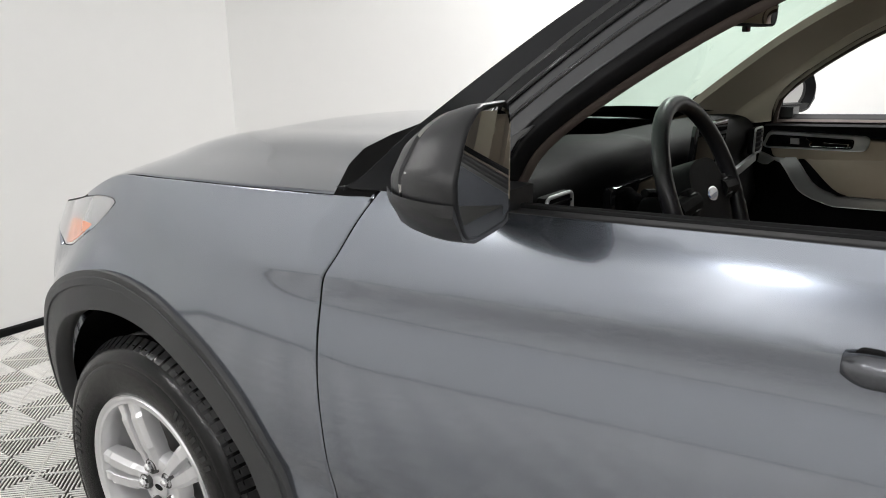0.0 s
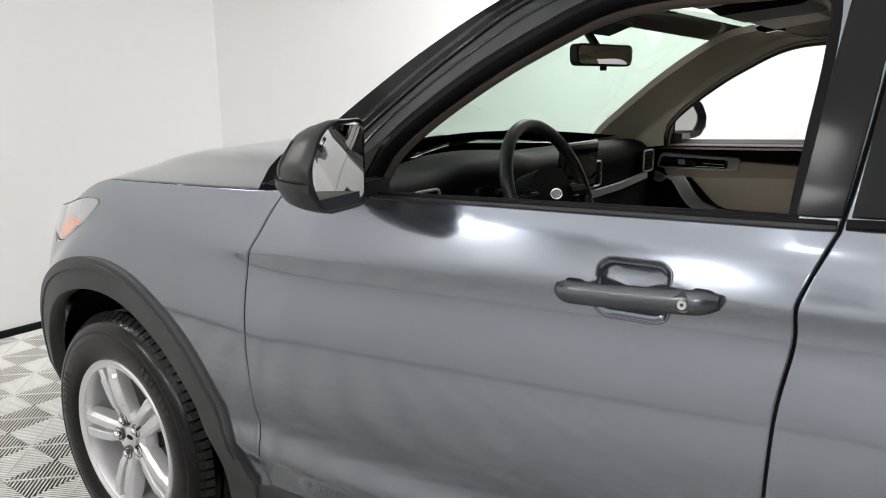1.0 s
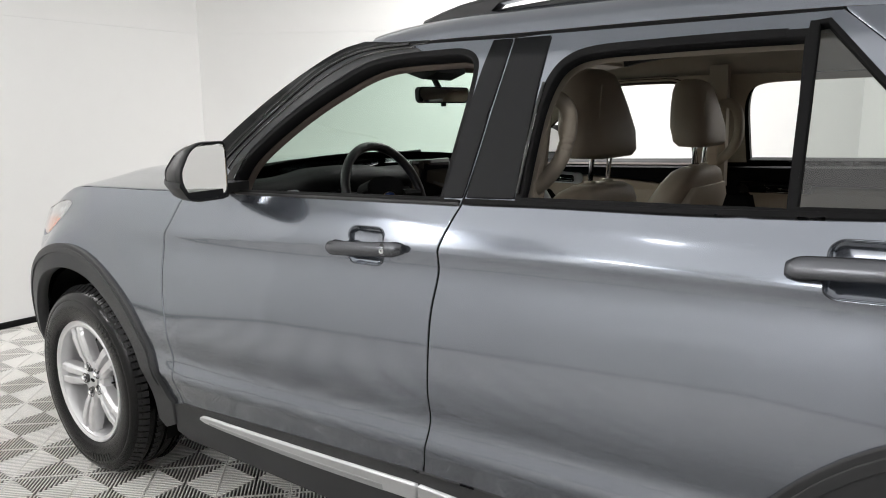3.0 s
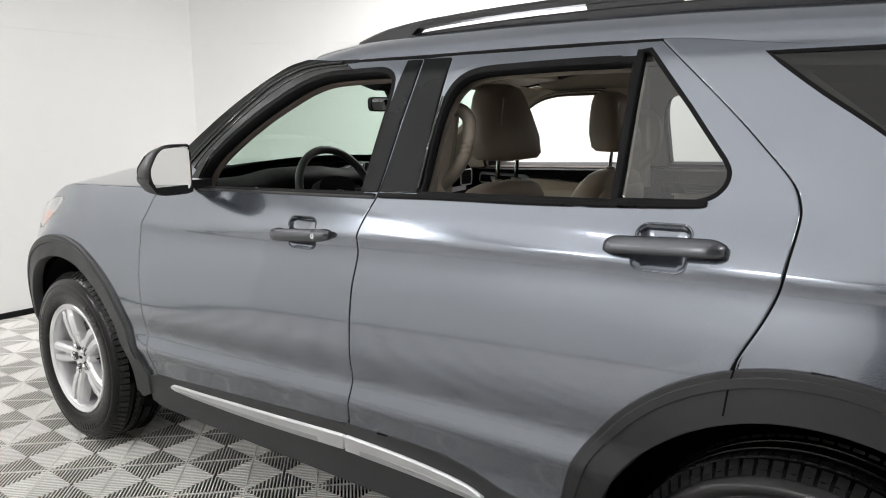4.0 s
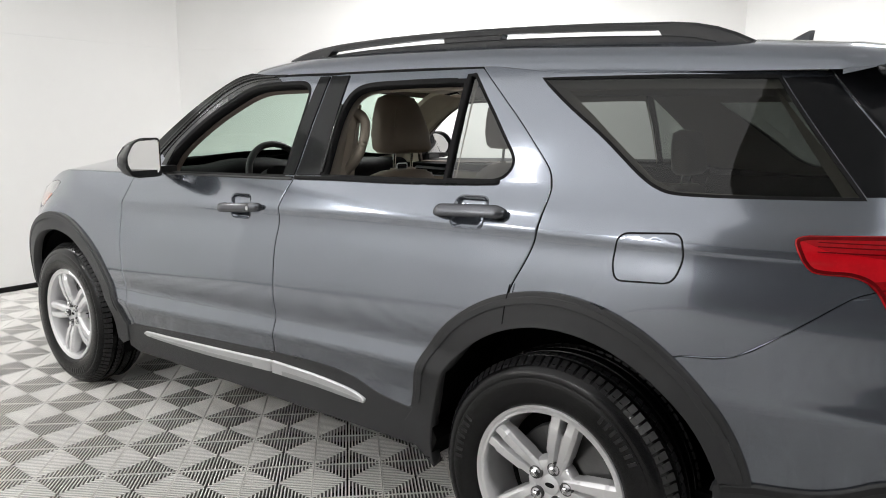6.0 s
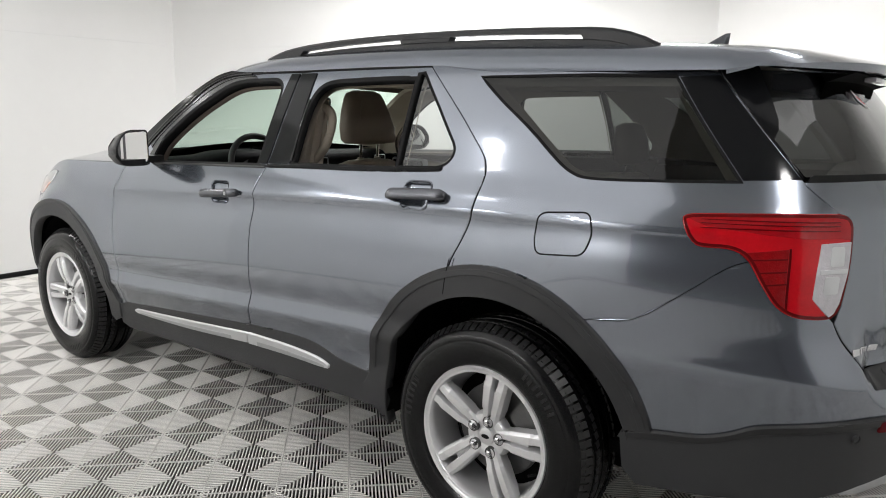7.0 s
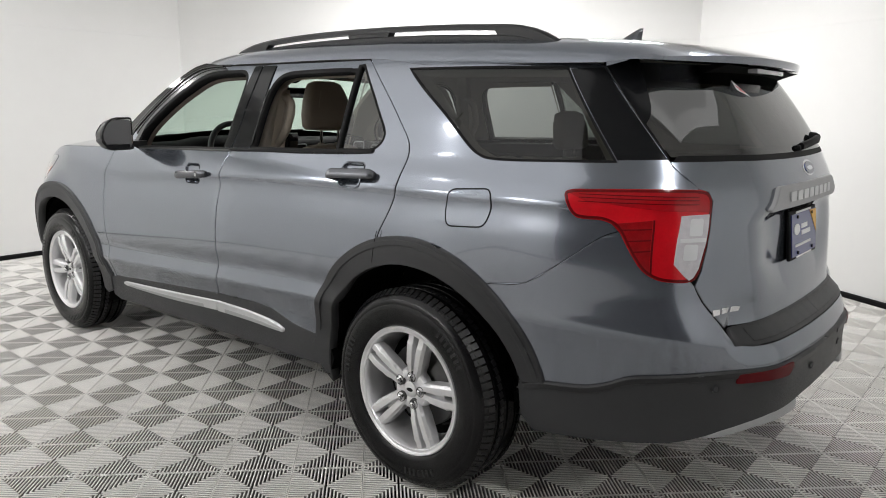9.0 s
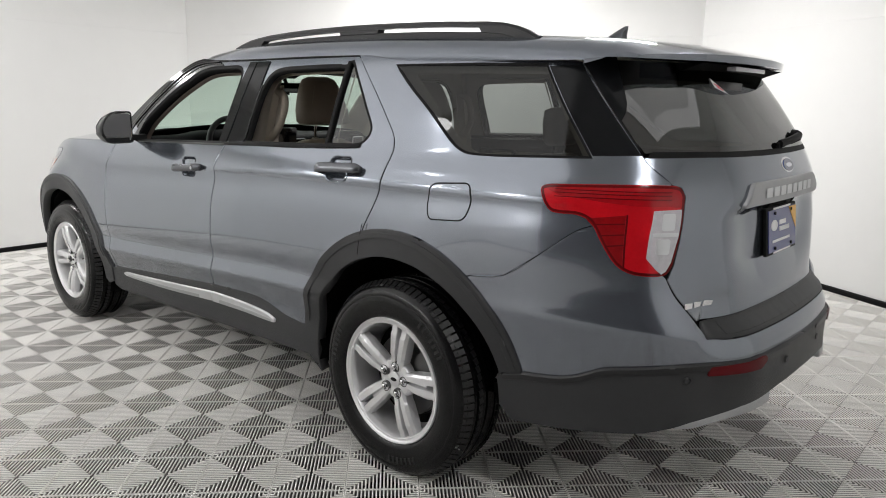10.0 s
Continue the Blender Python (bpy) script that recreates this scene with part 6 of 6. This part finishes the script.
for o in (-1, 1):
    b = part("switch_pad", box(0.006, o * 0.105, 0.0, 0.016, 0.040, 0.055), DASH, sw, "switch cluster on the spoke", bevel=0.008)
    for i in range(3):
        part("switch_line", box(0.0145, o * 0.105, -0.016 + 0.016 * i, 0.002, 0.026, 0.002), HANDLEGREY, b, smooth=False)
part("steering_column", tube([(-0.03, 0, 0), (-0.20, 0, -0.03)], 0.045, 16), DASH, sw)
part("column_stalk", tube([(-0.06, 0.02, 0.02), (-0.05, -0.16, 0.045)], 0.008, 8), DASH, sw)

# rear-view mirror
rv = new("rear_view_mirror")
rv.parent = car
rv["label"] = "black-framed interior rear-view mirror on the windscreen"
rv.matrix_basis = pose(1.082, 0.018, 1.521, 0, 0, -17)
shape = rounded([(-0.118, -0.030), (0.118, -0.030), (0.122, 0.032), (-0.122, 0.032)], 0.022)
part("mirror_housing", prism(shape, -0.028, 0.0, "x"), RUBBER, rv, bevel=0.006)
part("mirror_glass", prism(shrink(shape, 0.006), -0.001, 0.0015, "x"), MIRROR, rv, "interior mirror glass", smooth=False)
part("mirror_tab", box(-0.006, 0, -0.036, 0.012, 0.02, 0.014), RUBBER, rv, bevel=0.003)
part("mirror_stem", tube([(-0.02, 0, 0.01), (-0.06, 0, 0.055), (-0.09, 0, 0.09)], 0.012, 10), RUBBER, rv)
part("sensor_box", prism([(-0.10, 1.60), (-0.02, 1.575), (0.05, 1.60), (0.05, 1.64), (-0.10, 1.65)], -0.09, 0.09), DASH, car, "black sensor housing on the windscreen", bevel=0.01).matrix_basis = Matrix.Translation((1.08, 0, 0.005))

# headliner, visors and overhead console
bm = loft([[tuple(Vector(roof_point(1.44 + 2.15 * i / 30, v * 0.985)) + Vector((0, 0, -0.05 - 0.012 * (1 if abs(v) > 0.95 else 0)))) for v in [k / 12 for k in range(-12, 13)]] for i in range(31)], close=False, caps=False)
part("headliner", bm, HEADLINER, car, "beige cloth headliner")
for y0 in (-0.38, 0.38):
    part("sun_visor", box(1.50, y0, 1.628, 0.17, 0.36, 0.016, Matrix.Translation((1.5, 0, 1.628)) @ Matrix.Rotation(radians(-8), 4, "Y") @ Matrix.Translation((-1.5, 0, -1.628))), BEIGETRIM, car, bevel=0.007)
part("overhead_console", prism([(1.40, 1.625), (1.44, 1.60), (1.62, 1.615), (1.72, 1.655), (1.40, 1.655)], -0.12, 0.12), DASH, car, bevel=0.01)


# pillar linings and door linings
def linings(sd):
    top = [(1.45, 1.615), (1.9, 1.622), (2.6, 1.615), (3.62, 1.608), (3.86, 1.30), (3.3, 1.262), (2.8, 1.282), (2.5, 1.280), (2.0, 1.268), (1.86, 1.262), (1.78, 1.256), (1.0, 1.228), (1.005, 1.30), (1.09, 1.41), (1.20, 1.49), (1.33, 1.565)]
    dl = [shrink(FD_OPEN, -0.003), shrink(RD_OPEN, -0.004), shrink(RD_FIX, -0.004), shrink([(2.91, 1.582), (3.10, 1.440), (3.25, 1.330), (3.33, 1.300), (3.795, 1.302), (3.628, 1.582)], 0.0)]
    panel("pillar_lining", top, BEIGETRIM, car, sd, out=-0.055, thick=0, holes=dl, label="beige pillar lining")
    panel("a_pillar_lining", [(p[0] + 0.02, p[1] - 0.012) for p in W_EDGE[2:]] + [(1.50, 1.612), (1.40, 1.578), (1.30, 1.53), (1.215, 1.482), (1.125, 1.42), (1.045, 1.355), (0.990, 1.295), (0.965, 1.225), (0.80, 1.20), (0.68, 1.21)], BEIGETRIM, car, sd, out=-0.045, thick=0.01, label="beige windscreen-pillar lining")
    strip = []
    for q in WL[3:]:
        wide = 0.855 if sd > 0 else 0.95
        far_in = [(q[0] + 0.012 - 0.20 * (1 - v * v), sd * v * (abs(q[1]) - 0.01), q[2] - 0.022 + 0.02 * (1 - v * v)) for v in (wide, (1 + wide) / 2)]
        strip.append([far_in[0], (far_in[0][0] + 0.012, far_in[0][1] + sd * 0.004, far_in[0][2] - 0.020), (far_in[1][0] + 0.045, far_in[1][1] + sd * 0.004, far_in[1][2] - 0.034), (q[0] + 0.085, sd * (abs(q[1]) - 0.045), q[2] - 0.055)])
    part("screen_pillar_trim", loft(strip, close=False, caps=False), BEIGETRIM, car, "beige moulded trim along the windscreen")
    dp = panel("door_lining", [(0.80, 1.222), (1.88, 1.262), (1.86, 0.55), (0.80, 0.50)], DASH, car, sd, out=-0.085, thick=0.02, label="black door lining with a beige insert")
    panel("door_insert", glide([(0.97, 1.185), (1.30, 1.195), (1.60, 1.175), (1.83, 1.15)], 4) + [(1.83, 0.93), (1.40, 0.93), (1.20, 1.00), (1.08, 1.08), (0.99, 1.12)], BEIGE, dp, sd, out=-0.112, thick=-0.02, label="brown leather door insert")
    panel("armrest_edge", glide([(0.95, 1.13), (1.04, 1.09), (1.12, 1.02), (1.20, 0.985)], 4) + [(1.60, 0.985), (1.60, 0.955)] + glide([(1.19, 0.955), (1.10, 0.99), (1.02, 1.06), (0.945, 1.10)], 4), BRUSHED, dp, sd, out=-0.135, thick=-0.02)
    pocket = rounded([(0.955, 1.150), (1.265, 1.155), (1.275, 1.215), (0.975, 1.218)], 0.02)
    bez = panel("handle_bezel", pocket, BRUSHED, dp, sd, out=-0.120, thick=-0.01, label="satin silver bezel round the inner door handle")
    panel("bezel_face", shrink(rounded([(0.955, 1.150), (1.235, 1.154), (1.240, 1.214), (0.975, 1.216)], 0.02), 0.008), GLOSSBLACK, bez, sd, out=-0.123, thick=-0.004)
    panel("inner_handle", rounded([(1.10, 1.170), (1.225, 1.173), (1.225, 1.204), (1.09, 1.206), (1.115, 1.19)], 0.01), CHROME, bez, sd, out=-0.128, thick=-0.008, holes=[rounded([(1.145, 1.176), (1.217, 1.178), (1.217, 1.190), (1.140, 1.192)], 0.004)], label="chrome inner door handle")
    panel("lock_switch", [(1.045, 1.175), (1.07, 1.175), (1.07, 1.20), (1.045, 1.20)], BRUSHED, bez, sd, out=-0.127, thick=-0.004)
    dr = panel("door_lining", [(1.90, 1.264), (2.62, 1.284), (2.86, 1.285), (2.60, 0.85), (2.50, 0.55), (1.90, 0.55)], DASH, car, sd, out=-0.085, thick=0.02, label="black rear door lining")
    panel("door_insert", [(2.02, 1.185), (2.70, 1.205), (2.62, 0.97), (2.1, 0.97)], BEIGE, dr, sd, out=-0.110, thick=-0.02)
    b2 = panel("handle_bezel", rounded([(1.99, 1.165), (2.27, 1.173), (2.27, 1.225), (1.99, 1.222)], 0.02), GLOSSBLACK, dr, sd, out=-0.120, thick=-0.01)
    panel("inner_handle", rounded([(2.10, 1.176), (2.24, 1.18), (2.24, 1.212), (2.09, 1.214), (2.12, 1.196)], 0.01), CHROME, b2, sd, out=-0.126, thick=-0.008, holes=[rounded([(2.15, 1.183), (2.232, 1.186), (2.232, 1.198), (2.145, 1.200)], 0.004)])
    # belt pillar loop
    loop = [(1.945, sd * 0.70, 1.488), (1.965, sd * 0.695, 1.486), (1.99, sd * 0.69, 1.478), (2.012, sd * 0.69, 1.45), (2.018, sd * 0.70, 1.40), (2.010, sd * 0.715, 1.345), (1.985, sd * 0.725, 1.30), (1.945, sd * 0.735, 1.262), (1.92, sd * 0.74, 1.245)]
    part("pillar_grab_handle", tube(glide(loop, 4), 0.0195, 14), BEIGETRIM, car, "beige grab handle on the door pillar")
    part("pillar_post", loft([[(1.885 + 0.02 * f, sd * (0.80 - 0.11 * f), 1.15 + 0.48 * f), (1.955 + 0.02 * f, sd * (0.80 - 0.11 * f), 1.15 + 0.48 * f), (1.955 + 0.02 * f, sd * (0.755 - 0.10 * f), 1.15 + 0.48 * f), (1.885 + 0.02 * f, sd * (0.755 - 0.10 * f), 1.15 + 0.48 * f)] for f in (0, 0.25, 0.5, 0.75, 1)]), BEIGETRIM, car, "beige lining of the door pillar", bevel=0.012)
    part("seat_belt", loft([[(1.905, sd * (0.745 - 0.10 * f), 0.9 + 0.62 * f), (1.945, sd * (0.743 - 0.10 * f), 0.9 + 0.62 * f), (1.945, sd * (0.740 - 0.10 * f), 0.9 + 0.62 * f), (1.905, sd * (0.742 - 0.10 * f), 0.9 + 0.62 * f)] for f in (0, 0.5, 1)]), BEIGE, car)


both(linings)
part("cabin_floor", box(1.9, 0, 0.42, 3.6, 1.6, 0.04), DASH, car, smooth=False)
part("load_cover", box(3.45, 0, 1.02, 0.7, 1.4, 0.05), DASH, car, bevel=0.01)
part("firewall", box(0.58, 0, 0.75, 0.03, 1.6, 0.85), DARK, car, smooth=False)


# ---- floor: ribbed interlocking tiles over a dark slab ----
# the slab's near-black also paints the shade in the rib gaps
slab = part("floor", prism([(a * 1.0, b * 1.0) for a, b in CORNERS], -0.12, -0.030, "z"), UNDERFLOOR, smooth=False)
tagged(slab, "light grey ribbed interlocking plastic tile floor with a diamond pattern", "floor", "", "structure")
PITCH, RIBS, TURN = 0.2829, 20, 45.65


def tile_data():
    """Four triangles of ribs, each at right angles to its edge, with a thin rim."""
    V, F, M = [], [], []

    def bar(x0, x1, xa, xb, y0, y1, swap, flip):
        # a rib between two slanting ends: at its left flank it starts at x0, at its right flank at x1
        # rounded top: a narrow crown, sloping shoulders, then straight flanks
        o = len(V)
        yc = (y0 + y1) / 2
        half = (y1 - y0) / 2
        sec = [(-half, -0.028), (-half, -0.003), (-half * 0.66, 0.0), (half * 0.66, 0.0), (half, -0.003), (half, -0.028)]
        for end in (0, 1):
            for w, z in sec:
                f = (w + half) / (2 * half)
                l = (x0 + (x1 - x0) * f) if end == 0 else (xa + (xb - xa) * f)
                p = (yc + w, l) if not swap else (l, yc + w)
                if flip:
                    p = (-p[0], -p[1])
                V.append((p[0], p[1], z))
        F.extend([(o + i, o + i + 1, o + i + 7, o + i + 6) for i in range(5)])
        # 1 marks the lower flanks, coloured with the gap's shade
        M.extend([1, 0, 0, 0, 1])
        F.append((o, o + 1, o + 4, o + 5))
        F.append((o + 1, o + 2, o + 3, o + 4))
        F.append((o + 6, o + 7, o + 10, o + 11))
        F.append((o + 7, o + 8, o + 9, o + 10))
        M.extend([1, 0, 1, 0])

    h = PITCH / 2
    step = PITCH / RIBS
    for swap in (False, True):
        for flip in (False, True):
            for k in range(RIBS):
                c = -h + step * (k + 0.5)
                a, b = c - step * 0.215, c + step * 0.215
                la, lb = -abs(a) - 0.0015, -abs(b) - 0.0015
                if la < -h + 0.003:
                    la = -h + 0.003
                if lb < -h + 0.003:
                    lb = -h + 0.003
                bar(-h + 0.0012, -h + 0.0012, la, lb, a, b, swap, flip)
    # rim and cross bars
    for swap in (False, True):
        for flip in (False, True):
            bar(-h + 0.0008, -h + 0.0008, -h + 0.0042, -h + 0.0042, -h + 0.001, h - 0.001, swap, flip)
    return V, F, M


TV, TF, TM = tile_data()
tile_me = bpy.data.meshes.new("tile")
tile_me.from_pydata(TV, [], TF)
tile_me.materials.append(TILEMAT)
tile_me.materials.append(TILESHADE)
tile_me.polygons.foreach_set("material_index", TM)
fl_o = Vector((1.40, -1.20))
cu = Vector((math.cos(radians(TURN)), math.sin(radians(TURN))))
cv = Vector((-cu.y, cu.x))
spots = []
for i in range(-26, 27):
    for j in range(-26, 27):
        c = fl_o + cu * (PITCH * (i + 0.5)) + cv * (PITCH * (j + 0.5))
        spots.append(c)
P_ = np.array([c[:] for c in spots])
spots = [c for c, ok in zip(spots, inside(shrink(CORNERS, -0.12), P_)) if ok]
# the stretch of floor along the driver's side and behind the car, nearest first
spots.sort(key=lambda c: (c - Vector((1.9, -1.2))).length)
for c in spots[:300]:
    t = new("tile", tile_me)
    t.parent = slab
    t.matrix_basis = pose(c.x, c.y, 0, 0, 0, TURN)
base = np.array(TV)
fr = np.array(TF)
ct, st = math.cos(radians(TURN)), math.sin(radians(TURN))
rot = base @ np.array([[ct, st, 0], [-st, ct, 0], [0, 0, 1]])
rest = spots[300:]
allv = np.concatenate([rot + np.array([c.x, c.y, 0]) for c in rest])
allf = np.concatenate([fr + len(base) * k for k in range(len(rest))])
rm = bpy.data.meshes.new("far_tiles")
rm.from_pydata(allv.tolist(), [], allf.tolist())
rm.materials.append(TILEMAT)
rm.materials.append(TILESHADE)
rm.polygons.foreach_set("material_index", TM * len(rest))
ft = link_mesh("far_tiles", rm, None, slab)
tagged(ft, kind="stuff")
